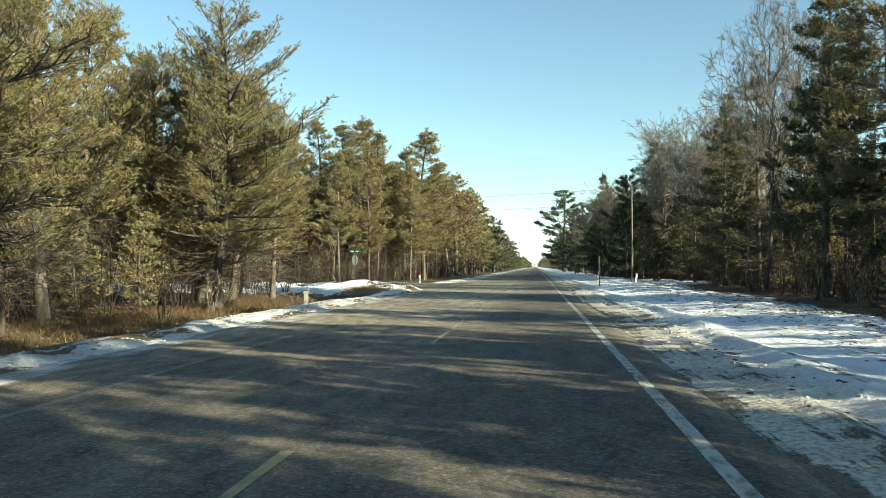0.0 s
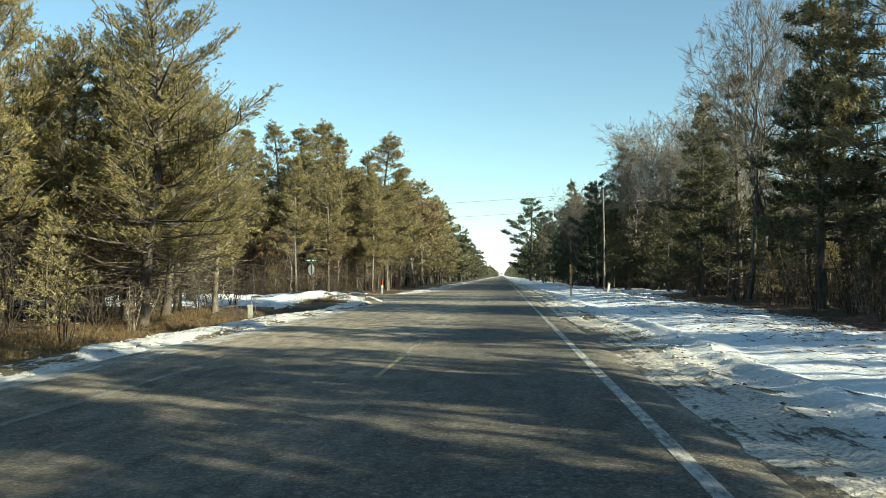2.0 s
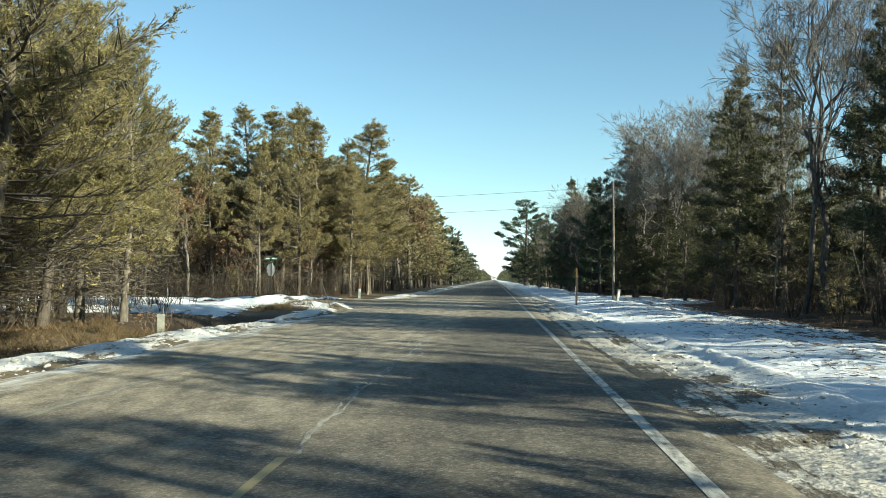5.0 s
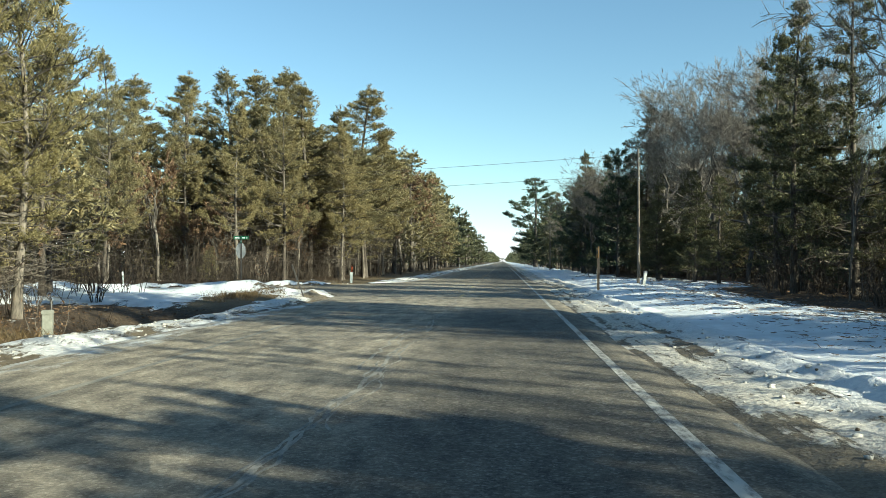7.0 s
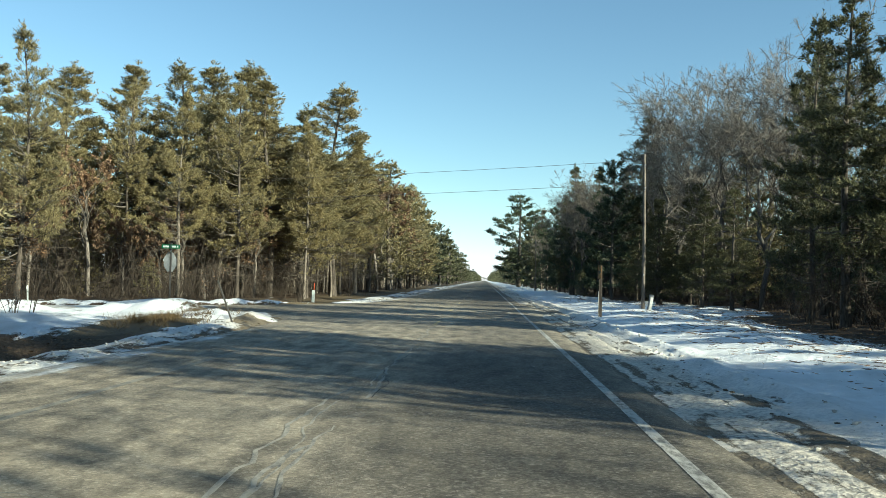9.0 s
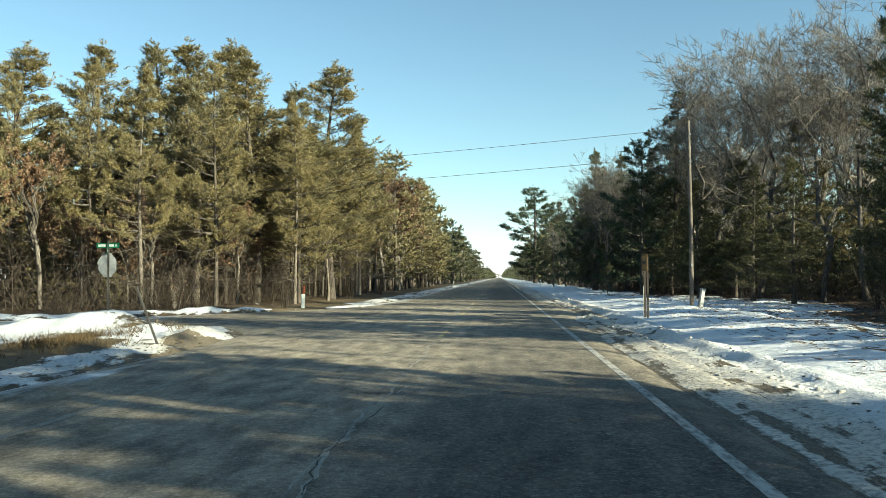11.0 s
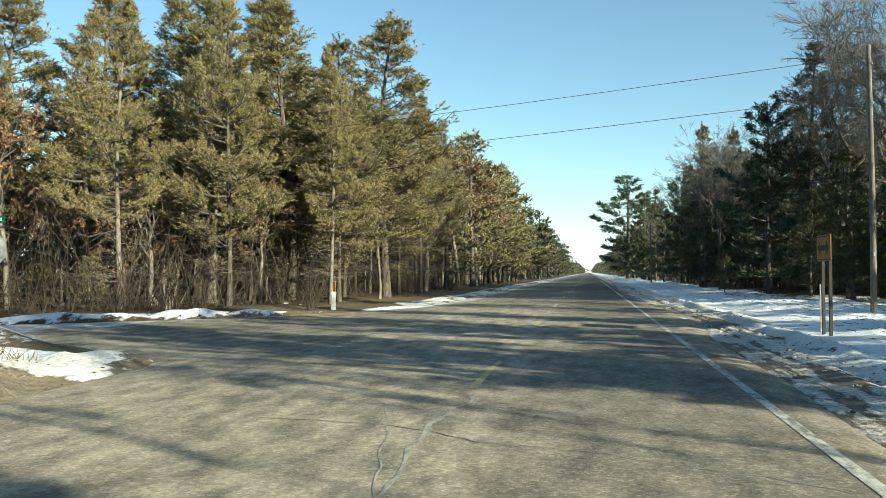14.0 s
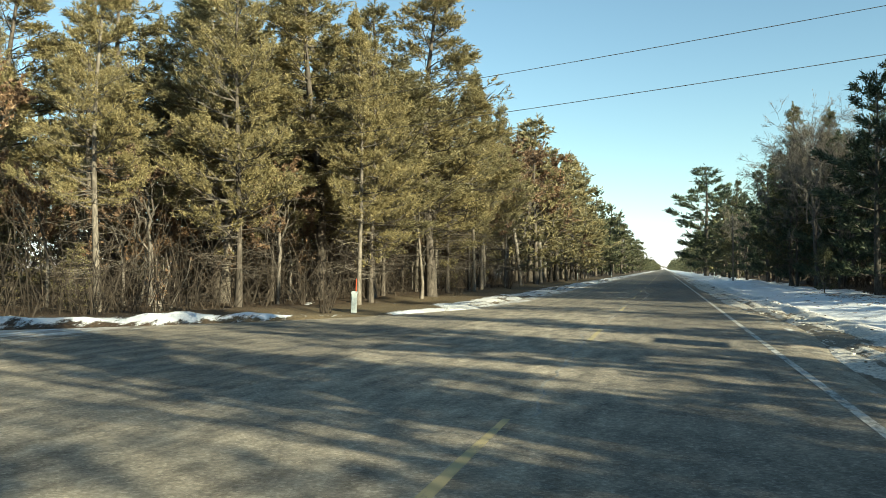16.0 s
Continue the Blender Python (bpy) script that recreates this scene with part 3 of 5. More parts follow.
def pine(seed, height, crown, wide, shoots, needle, n_needle, lean=(0, 0), wobble=0.25, radius=0.15, dead=14, rise=0.25, shape=0.75, sides=6, whorl=0.5, twigs=5, blunt=1.25, low=0.35, curl_up=0.3, thick=1.0, brush=0.2, thin_top=0.4):
    """A jack or red pine: whorled limbs that carry fans of side twigs, short brush-like shoots of needles on the twigs, bare dead twigs below.
    shoots: how many shoots; needle: a blade's length and width; brush: a shoot's length."""
    t = Tree(seed)
    rng = t.rng
    path = trunk_path(t, height, lean, wobble)
    u = np.linspace(0, 1, len(path))
    t.wood.tube(path, radius * (1 - u) ** 0.8 + 0.02 + 0.06 * radius / 0.15 * np.exp(-u * 18), sides)
    limbs = []
    z = crown
    while z < height - 0.3:
        f = (z - crown) / (height - crown)
        for a in rng.uniform(0, 6.28) + np.arange(rng.integers(3, 6)) * 1.35:
            full = min(1.0, 0.35 + 0.6 * low + f * 2.2)
            L = 0.5 * wide * full * (1 - f ** blunt) ** shape * rng.uniform(0.5, 1.2) + 0.10
            limbs.append((z + rng.uniform(-0.2, 0.2), a + rng.normal() * 0.25, L, f))
        z += whorl * (1.15 - 0.4 * f) * rng.uniform(0.75, 1.25)
    foot, way, weight = [], [], []
    for z, a, L, f in limbs:
        p0 = at(path, min(0.985, (z + 0.15) / height))
        up = rise * (0.1 + 1.3 * f + 1.0 * f ** 4) + rng.normal() * 0.13
        d = unit(np.array([math.cos(a), math.sin(a), up]))
        perp = np.array([-math.sin(a), math.cos(a), 0.0])
        s = np.linspace(0, 1, 5)
        curl = rng.uniform(0.0, 1.0) * curl_up * L
        pts = p0 + d * (s * L)[:, None] + np.array([0, 0, 1]) * (curl * s ** 2.5 - 0.06 * L * np.sin(s * math.pi) * (1 - f))[:, None] + rng.normal(size=(5, 3)) * 0.04 * L * s[:, None]
        r0 = (0.010 + 0.013 * L) * thick
        t.limbs.tube(pts, r0 * (1 - 0.8 * s), 3)
        lush = min(1.0, low + 2.2 * f) * (1 - thin_top * f) * rng.uniform(0.45, 1.25)
        end = unit(pts[-1] - pts[-2])
        n = max(3, int(twigs * (0.6 + 0.55 * L)))
        for k in range(n):
            g = 0.22 + 0.76 * (k + rng.random()) / n
            b = at(pts, g)
            sgn = 1 if k % 2 else -1
            dd = unit(end * 0.9 + perp * sgn * rng.uniform(0.45, 1.1) + np.array([0, 0, rng.normal() * 0.22 + 0.12 + 0.25 * f]))
            tl = (0.44 * L * (1.12 - 0.75 * g) + 0.14 * (1 - 0.6 * f)) * rng.uniform(0.6, 1.25)
            e = b + dd * tl + np.array([0, 0, 0.10 * tl])
            t.limbs.tube([b, e], [max(0.006, r0 * 0.4), 0.005], 3)
            m = max(2, int(tl / 0.16))
            own = lush * (rng.uniform(0.6, 1.7) if rng.random() < 0.66 else 0.08)
            for j in range(m):
                q = 0.25 + 0.75 * (j + rng.random()) / m
                foot.append(b + (e - b) * q)
                way.append(dd + rng.normal(size=3) * 0.5 + np.array([0, 0, 0.35]))
                weight.append(own)
        for g in (0.7, 0.85, 1.0):
            foot.append(at(pts, g))
            way.append(end + rng.normal(size=3) * 0.3 + np.array([0, 0, 0.35]))
            weight.append(lush)
    for k in range(8):
        foot.append(at(path, 1.0 - 0.012 * k) + np.array([0, 0, 0.04 * (8 - k)]))
        way.append(np.array([0.0, 0.0, 1.0]) + rng.normal(size=3) * 0.35)
        weight.append(0.8)
    foot, way, weight = np.array(foot), np.array(way), np.array(weight)
    way /= np.linalg.norm(way, axis=1)[:, None]
    pick = rng.choice(len(foot), shoots, p=weight / weight.sum())
    p = foot[pick] + rng.normal(size=(shoots, 3)) * 0.07
    d = way[pick] + rng.normal(size=(shoots, 3)) * 0.25
    d /= np.linalg.norm(d, axis=1)[:, None]
    n = shoots * n_needle
    p, d = np.repeat(p, n_needle, axis=0), np.repeat(d, n_needle, axis=0)
    out = rng.normal(size=(n, 3))
    out -= d * (out * d).sum(1)[:, None]
    out /= np.linalg.norm(out, axis=1)[:, None]
    b = p + d * brush * rng.random((n, 1))
    ray = d * rng.uniform(0.4, 1.0, (n, 1)) + out * rng.uniform(0.4, 0.9, (n, 1))
    t.base.append(b)
    t.tip.append(b + ray * needle[0] * rng.uniform(0.7, 1.3, (n, 1)))
    t.width.append(needle[1] * rng.uniform(0.7, 1.3, n))
    for _ in range(dead):
        zf = rng.uniform(0.10, max(0.2, crown / height + 0.16))
        p0 = at(path, zf)
        a = rng.uniform(0, 6.28)
        L = rng.uniform(0.6, 2.1) * min(1.2, wide / 4)
        d = np.array([math.cos(a), math.sin(a), rng.uniform(-0.3, 0.25)])
        s = np.linspace(0, 1, 4)
        pts = p0 + d * (s * L)[:, None] + rng.normal(size=(4, 3)) * 0.07 * L * s[:, None]
        t.wood.tube(pts, 0.016 * (1 - 0.7 * s) + 0.002, 3)
        for _ in range(4):
            b = at(pts, rng.uniform(0.3, 0.95))
            e = b + (unit(d) + rng.normal(size=3) * 0.6) * L * 0.3
            t.wood.tube([b, e], [0.008, 0.004], 3)
    return t


def white_pine(seed, height, wide, tufts, blade, n_blade, crown=1.5):
    """A white pine: level plates of foliage on long limbs, with air between the tiers."""
    t = Tree(seed)
    rng = t.rng
    path = trunk_path(t, height, (0, 0), 0.15)
    u = np.linspace(0, 1, len(path))
    t.wood.tube(path, 0.26 * (1 - u) ** 0.85 + 0.02, 6)
    limbs = []
    z = crown
    while z < height - 0.3:
        f = (z - crown) / (height - crown)
        for a in rng.uniform(0, 6.28) + np.arange(5) * 1.26:
            limbs.append((z, a + rng.normal() * 0.2, (0.5 * wide * (1 - f ** 1.8) ** 0.8 + 0.3) * rng.uniform(0.4, 1.25), f))
        z += (1.45 - 0.5 * f) * rng.uniform(0.8, 1.2)
    total = sum(l[2] ** 1.2 for l in limbs)
    for z, a, L, f in limbs:
        p0 = at(path, z / height)
        d = np.array([math.cos(a), math.sin(a), 0.08 + 0.5 * f])
        s = np.linspace(0, 1, 4)
        pts = p0 + d * (s * L)[:, None] + np.array([0, 0, 1]) * ((0.22 * s ** 2 - 0.08 * s) * L)[:, None]
        t.wood.tube(pts, (0.02 + 0.012 * L) * (1 - 0.8 * s), 3)
        perp = np.array([-math.sin(a), math.cos(a), 0])
        for _ in range(max(2, int(tufts * L ** 1.2 / total))):
            g = 0.3 + 0.7 * rng.random() ** 0.6
            p = at(pts, g) + perp * rng.normal() * 0.17 * L * (1.15 - g) * 1.6 + np.array([0, 0, rng.normal() * 0.05])
            t.tuft(p, unit(np.array([d[0], d[1], 0.35]) + perp * rng.normal() * 0.4), n_blade, blade[0], blade[1], 0.8)
    return t


def broadleaf(seed, height, wide, fork, levels=5, radius=0.17, leaves=0, leaf_size=0.12, twig=0.006, upright=0.5, stems=1, leaf_wide=0.75, loose=1.2):
    """A bare broad-leaved tree, with a few held leaves if leaves is set: limbs that fork again and again."""
    t = Tree(seed)
    rng = t.rng
    ends = []

    def grow(p, d, L, r, level):
        n = 5 if level < 2 else (4 if level < 4 else (3 if level < levels else 2))
        s = np.linspace(0, 1, n)
        bend = rng.normal(size=3) * 0.09 + np.array([0, 0, 0.10 * upright])
        pts = p + d * (s * L)[:, None] + bend * (L * s ** 2)[:, None] + rng.normal(size=(n, 3)) * ((0.03 if level == 0 else 0.07) * L * (s > 0) * (s < 1))[:, None]
        r1 = max(twig * 0.7, r * (0.62 if level else 0.7))
        (t.wood if level < 1 else t.limbs).tube(pts, np.linspace(r, r1, n), 6 if level == 0 else (4 if level < 3 else 3))
        end, dd = pts[-1], unit(pts[-1] - pts[-2])
        if level >= levels:
            ends.append((pts, dd, L))
            return
        kids = 6 if level == 0 else (4 if level == levels - 1 and levels < 6 else 3)
        for k in range(kids):
            spread = (0.36 + 0.06 * level) if k else 0.2
            nd = unit(dd + rng.normal(size=3) * spread + np.array([0, 0, 0.16 * upright]))
            g = 1.0 if k < 1 else rng.uniform(0.45, 1.0)
            grow(at(pts, g), nd, L * (rng.uniform(0.38, 0.56) if level == 0 else rng.uniform(0.55, 0.8)), max(twig, r1 * (0.85 if k == 0 else 0.62)), level + 1)

    for k in range(stems):
        a = rng.uniform(0, 6.28)
        grow(np.array([0.3 * math.cos(a) * (stems > 1), 0.3 * math.sin(a) * (stems > 1), -0.15]),
             unit(np.array([0.12 * rng.normal(), 0.12 * rng.normal(), 1])), fork, radius, 0)
    top = max(float(v[:, 2].max()) for v in t.limbs.v)
    spanx = max(float(np.abs(v[:, :2]).max()) for v in t.limbs.v) * 2
    k = np.array([wide / spanx, wide / spanx, height / top])
    if not wide:
        k[:2] = k[2]
    t.wood.v = [v * np.where(v[:, 2:3] < 0.3, np.array([[1, 1, k[2]]]), k[None]) for v in t.wood.v]
    t.limbs.v = [v * k[None] for v in t.limbs.v]
    for pts, dd, L in ends:
        for _ in range(leaves):
            t.tuft(at(pts, rng.uniform(0.2, 1.0)) * k, dd, 3, leaf_size, leaf_size * leaf_wide, loose)
    return t


def bush(seed, height, stems, spread, twigs=5, leaves=0, leaf_size=0.07):
    """A bare shrub or clump of saplings: thin stems from one foot."""
    t = Tree(seed)
    rng = t.rng
    for _ in range(stems):
        a, q = rng.uniform(0, 6.28), rng.uniform(0.1, 1)
        foot = np.array([math.cos(a), math.sin(a), 0]) * 0.25 * q * spread
        d = np.array([math.cos(a) * 0.4 * q * spread, math.sin(a) * 0.4 * q * spread, 1.0])
        L = height * rng.uniform(0.45, 1.0)
        s = np.linspace(0, 1, 5)
        pts = foot + d * (s * L)[:, None] + rng.normal(size=(5, 3)) * 0.06 * L * s[:, None] + np.array([0, 0, -0.08])
        t.wood.tube(pts, 0.014 * (1 - 0.75 * s) + 0.003, 3)
        for _ in range(twigs):
            b = at(pts, rng.uniform(0.3, 0.95))
            e = b + unit(d + rng.normal(size=3) * 0.8) * L * rng.uniform(0.12, 0.3)
            t.wood.tube([b, e], [0.006, 0.003], 3)
            for _ in range(leaves):
                t.tuft(b + (e - b) * rng.random(), d, 2, leaf_size, leaf_size * 0.7, 1.3)
    return t


PINE_TAGS = dict(category="pine tree")
PINE_LABEL = "olive-green jack pine with bare dead lower twigs, rooted in leaf litter"
MODELS = {}


def build_models():
    """One tree of each kind, kept far behind the walk's start, inside the wood, and copied from there."""
    M = MODELS
    for i in range(4):
        M["jack", i] = pine(10 + i, (12.0, 13.5, 11.0, 12.5)[i], (2.0, 2.8, 2.2, 2.2)[i], (5.6, 4.8, 5.8, 5.4)[i], 8400, (0.088, 0.019), 15, lean=((0.03, 0), (0.03, 0.02), (0.05, 0.02), (0, -0.03))[i], wobble=0.45, shape=0.55, dead=70, blunt=3.0, low=0.6, curl_up=0.5, thick=1.15, rise=0.45, twigs=7, whorl=0.52, brush=0.15, thin_top=0.05).made(
            "jack_pine", BARK_PINE if i != 1 else BARK_PALE, NEEDLE_OLIVE, label=PINE_LABEL, **PINE_TAGS)
    for i in range(4):
        M["red", i] = pine(30 + i, 15.0, (3.4, 2.8, 4.2, 3.4)[i], (5.2, 5.6, 5.0, 5.4)[i], 5600, (0.13, 0.031), 12, shape=0.9, radius=0.12, dead=46, rise=0.35, wobble=0.4, blunt=1.45, low=0.7, twigs=5, whorl=0.58, brush=0.22).made(
            "red_pine", BARK_PALE if i == 2 else BARK_PINE, NEEDLE_GREY, label="tall straight pine with a sunlit olive crown, at the wood's edge", **PINE_TAGS)
    # eastern pines, their needles coloured dark for the shaded side
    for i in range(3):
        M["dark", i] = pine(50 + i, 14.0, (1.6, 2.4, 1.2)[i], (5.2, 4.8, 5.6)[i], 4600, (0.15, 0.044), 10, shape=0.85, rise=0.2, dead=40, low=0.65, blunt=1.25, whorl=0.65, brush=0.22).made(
            "green_pine", BARK_PINE, NEEDLE_GREEN, label="green pine darkened for shade, with boughs almost to the ground", **PINE_TAGS)
    # third copy is coloured darker for the side turned from the sun
    for i in range(3):
        M["back", i] = pine(60 + i, 13.5, (1.6, 2.6, 0.8)[i], 5.4, 640, (0.32, 0.12), 6, shape=0.75, low=0.7, blunt=1.5, dead=8, sides=4, whorl=0.9, twigs=2, brush=0.4).made(
            "wood_pine", BARK_PINE, NEEDLE_GREY if i < 2 else NEEDLE_DARK, label="pine standing deep in the wood", **PINE_TAGS)
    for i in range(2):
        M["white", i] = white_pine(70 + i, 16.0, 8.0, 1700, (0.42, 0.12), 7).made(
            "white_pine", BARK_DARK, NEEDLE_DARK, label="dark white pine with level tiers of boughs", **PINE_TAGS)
    for i in range(3):
        M["bare", i] = broadleaf(80 + i, 16.0, 0, (6.6, 5.0, 5.6)[i], 6, 0.16, upright=(0.1, 0.25, 0.2)[i], twig=0.010, leaves=4, leaf_size=0.23, leaf_wide=0.05, loose=1.3).made(
            "bare_tree", BARK_DARK, TWIG, leaf_name="twig_spray", limb=(BARK_DARK, TWIG, TWIG)[i], label="leafless broad-leaved tree with a fine grey crown", category="tree")
    for i in range(2):
        M["rust", i] = broadleaf(90 + i, 8.0, 5.0, 2.6, 4, 0.09, leaves=14, leaf_size=0.105, upright=0.5).made(
            "oak", TWIG, RUST_LEAF, leaf_name="leaves", label="young oak still holding rust-brown dead leaves", category="tree")
    for i in range(2):
        M["thin", i] = pine(140 + i, 14.0, (8.5, 7.0)[i], 3.2, 420, (0.2, 0.06), 8, shape=0.8, dead=22, sides=5, whorl=0.8, twigs=3, radius=0.12, brush=0.3).made(
            "pole_pine", BARK_PINE, NEEDLE_GREEN, label="slender pine with a high thin crown inside the wood", **PINE_TAGS)
    # first copy takes the darkest needles, standing for shade under the eastern wood
    for i in range(2):
        M["young", i] = pine(150 + i, 6.0, 0.4, 3.2, 620, (0.19, 0.06), 8, shape=0.9, dead=8, sides=5, whorl=0.5, twigs=3, radius=0.06, rise=0.2, brush=0.22).made(
            "young_pine", BARK_PINE, (NEEDLE_DARK, NEEDLE_GREY)[i], label="young pine, branched to the ground, dark copies coloured for shade", **PINE_TAGS)
    M["distant", 0] = pine(160, 13.0, 1.0, 5.2, 110, (0.7, 0.26), 5, shape=0.85, dead=0, sides=4, whorl=1.6, twigs=1, brush=0.6).made("distant_pine", BARK_PINE, NEEDLE_GREEN, label="pine far down the road", **PINE_TAGS)
    M["snag", 0] = broadleaf(99, 5.6, 2.8, 2.6, 3, 0.075, upright=0.7, twig=0.014).made("dead_tree", BARK_PALE, None, label="small pale dead tree with broken limbs", category="tree")
    for i in range(3):
        M["bush", i] = bush(110 + i, (2.2, 3.2, 1.6)[i], (14, 9, 18)[i], (1.0, 0.6, 1.4)[i]).made("shrub", BRUSH, None, label="leafless grey-brown shrub in the undergrowth", category="shrub")
    M["rustbush", 0] = bush(120, 1.7, 9, 1.1, 5, 2).made("oak_shrub", TWIG, RUST_LEAF, leaf_name="leaves", label="low oak shrub with rust-brown dead leaves", category="shrub")
    M["sapling", 0] = pine(130, 2.4, 0.15, 1.5, 420, (0.12, 0.028), 8, wobble=0.05, radius=0.03, dead=0, rise=0.5, whorl=0.3, shape=1.0, sides=4).made(
        "pine_sapling", BARK_PINE, NEEDLE_GREEN, label="small green pine sapling at the snow's edge", category="pine tree")
    # the models themselves stand in the wood behind the start
    for k, ob in enumerate(M.values()):
        ob.matrix_basis = pose(-70 - 6 * (k % 6), -40 - 7 * (k // 6), 0)


def ground_z(x, y):
    return float(terrain(np.array([x]), np.array([y]))[0][0])


def plant(kind, x, y, height, turn=0.0, group="", fat=1.0, label=""):
    """A copy of a model tree, at its height in metres."""
    ob = MODELS[kind]
    tall = TALL[kind]
    s = height / tall
    c = copy_thing(ob, Matrix.Translation((x, y, ground_z(x, y) - 0.02)) @ Matrix.Rotation(turn, 4, "Z") @ Matrix.Diagonal((s * fat, s * fat, s, 1)))
    tagged(c, label, group=group)
    return c


TALL = {("jack", 0): 12.0, ("jack", 1): 13.5, ("jack", 2): 11.0, ("jack", 3): 12.5, ("snag", 0): 5.6, ("rustbush", 0): 1.7, ("sapling", 0): 2.4,
        ("bush", 0): 2.2, ("bush", 1): 3.2, ("bush", 2): 1.6, ("distant", 0): 13.0}
for i in range(4):
    TALL["red", i] = 15.0
    TALL["thin", i], TALL["young", i] = 14.0, 6.0
    TALL["dark", i], TALL["back", i], TALL["white", i], TALL["bare", i], TALL["rust", i] = 14.0, 13.5, 16.0, 16.0, 8.0


def joined(name, model, poses, label):
    """Many copies of one model as one mesh of kind stuff."""
    v, loops, starts, mats, nv, nl = [], [], [], [], 0, 0
    me = bpy.data.meshes.new(name)
    for slot, ob in enumerate(model.children):
        src = ob.data
        me.materials.append(src.materials[0])
        co = np.empty(len(src.vertices) * 3)
        src.vertices.foreach_get("co", co)
        co = np.c_[co.reshape(-1, 3), np.ones(len(src.vertices))]
        li, ls = np.empty(len(src.loops), np.int32), np.empty(len(src.polygons), np.int32)
        src.loops.foreach_get("vertex_index", li)
        src.polygons.foreach_get("loop_start", ls)
        for m in poses:
            v.append((co @ np.array(m).T)[:, :3])
            loops.append(li + nv)
            starts.append(ls + nl)
            mats.append(np.full(len(ls), slot, np.int32))
            nv, nl = nv + len(co), nl + len(li)
    me.vertices.add(nv)
    me.vertices.foreach_set("co", np.concatenate(v).astype(np.float32).ravel())
    me.loops.add(nl)
    me.loops.foreach_set("vertex_index", np.concatenate(loops).astype(np.int32))
    st = np.concatenate(starts).astype(np.int32)
    me.polygons.add(len(st))
    me.polygons.foreach_set("loop_start", st)
    me.polygons.foreach_set("material_index", np.concatenate(mats))
    me.update(calc_edges=True)
    tagged(new(name, me), label, "wood", kind="stuff")


# spans of the eastern wood, counted along the road where its shadows fall, that hold tall pines
STANDS = ((-60, 10), (11.6, 14), (15.4, 18.2), (22.6, 25.4), (34.3, 37), (39, 42.8), (51.3, 55), (60, 62), (67, 69), (74, 77), (80, 83), (86, 93), (97, 101), (105, 200))


def in_stand(x, y, margin):
    q = y + 0.577 * x
    for a, b in STANDS:
        m = min(margin, (b - a) / 2 - 0.4)
        if a + m < q < b - m:
            return True
    return False


def build_woods():
    rng = random.Random(5)
    spots = []

    def free(x, y, gap):
        if any((x - a) ** 2 + (y - b) ** 2 < gap * gap for a, b in spots):
            return False
        spots.append((x, y))
        return True

    def one(kind, n, x, y, h, fat=1.0, turn=None, group="", label=""):
        x -= 0.008 * y
        spots.append((x, y))
        plant((kind, n), x, y, h, rng.uniform(0, 6.28) if turn is None else turn, group, fat, label)

    # west side, short of the side road
    W = "pines west of the road"
    one("jack", 1, -13.2, 21.0, 12.5, 1.1, group=W, label="jack pine with a pale sunlit trunk, rooted in dead grass")
    one("jack", 0, -12.1, 30.6, 11.2, 1.3, 0.3, group=W)
    one("jack", 2, -13.2, 35.2, 9.6, 1.1, 0.0, group=W, label="jack pine with a pale leaning trunk, rooted in dead grass")
    one("jack", 3, -11.9, 14.2, 11.0, 1.35, group=W)
    one("jack", 1, -15.0, 41.0, 11.5, 1.1, group=W)
    one("rust", 0, -16.2, 41.6, 8.6, 1.0)
    one("jack", 3, -17.0, 43.5, 11.0, 1.2, group=W)
    one("jack", 0, -16.2, 38.6, 10.0, 1.1, group=W)
    one("jack", 2, -17.5, 30.0, 11.5, group=W)
    one("jack", 0, -17.0, 25.0, 11.5, group=W)
    one("jack", 3, -16.5, 17.5, 12.0, group=W)
    one("jack", 1, -18.5, 36.5, 10.4, group=W)
    one("jack", 3, -16.0, 33.0, 10.4, 1.15, group=W)
    one("jack", 3, -13.5, 32.4, 10.2, 1.2, 2.0, group=W)
    for x, y, h in ((-13.6, 27.4, 3.4), (-15.2, 30.6, 4.2), (-14.6, 36.8, 4.0), (-16.2, 26.0, 4.6), (-17.0, 35.0, 5.0), (-13.4, 23.0, 3.0), (-15.5, 21.0, 4.0)):
        one("young", 1, x, y, h, 1.2, group="young pines west of the road")
    one("jack", 2, -20.0, 40.0, 11.6, 1.15, group=W)
    # west side, past the side road
    N = "pines past the side road"
    for n, x, y, h in ((0, -23.2, 80, 15.2), (1, -22.2, 85, 16.8), (2, -16.9, 86.5, 17.0), (3, -11.4, 88.5, 16.0), (1, -12.7, 83.0, 13.2), (0, -18.9, 80.2, 15.4),
                       (2, -16.9, 77.3, 12.5), (0, -14.6, 81.5, 14.6), (3, -27.0, 77.0, 14.5), (1, -30.5, 74.5, 14.0), (2, -34.5, 72.0, 14.5)):
        one("red", n, x, y, h + 0.2, 1.7, group=N)
    one("snag", 0, -11.0, 85.3, 6.2, 1.5, label="pale bare tree with wide spreading limbs at the wood's edge")
    one("rust", 1, -22.0, 70.5, 8.6)
    one("rust", 0, -28.5, 67.5, 7.0)
    for n, x, y, h in ((1, -18.0, 74.0, 6.5), (0, -14.4, 77.0, 6.0), (0, -24.8, 69.2, 6.5), (1, -31.0, 66.0, 7.0), (0, -20.6, 71.8, 5.0)):
        one("rust", n, x, y, h, 1.1, group="oaks past the side road")
    one("rust", 1, -11.6, 118, 13.0, 1.1)
    one("rust", 0, -11.2, 128, 14.0, 1.1)
    one("rust", 1, -12.0, 137, 14.5, 1.1)
    one("rust", 0, -14.0, 123, 12.5, 1.2)
    # east side
    E = "pines east of the road"
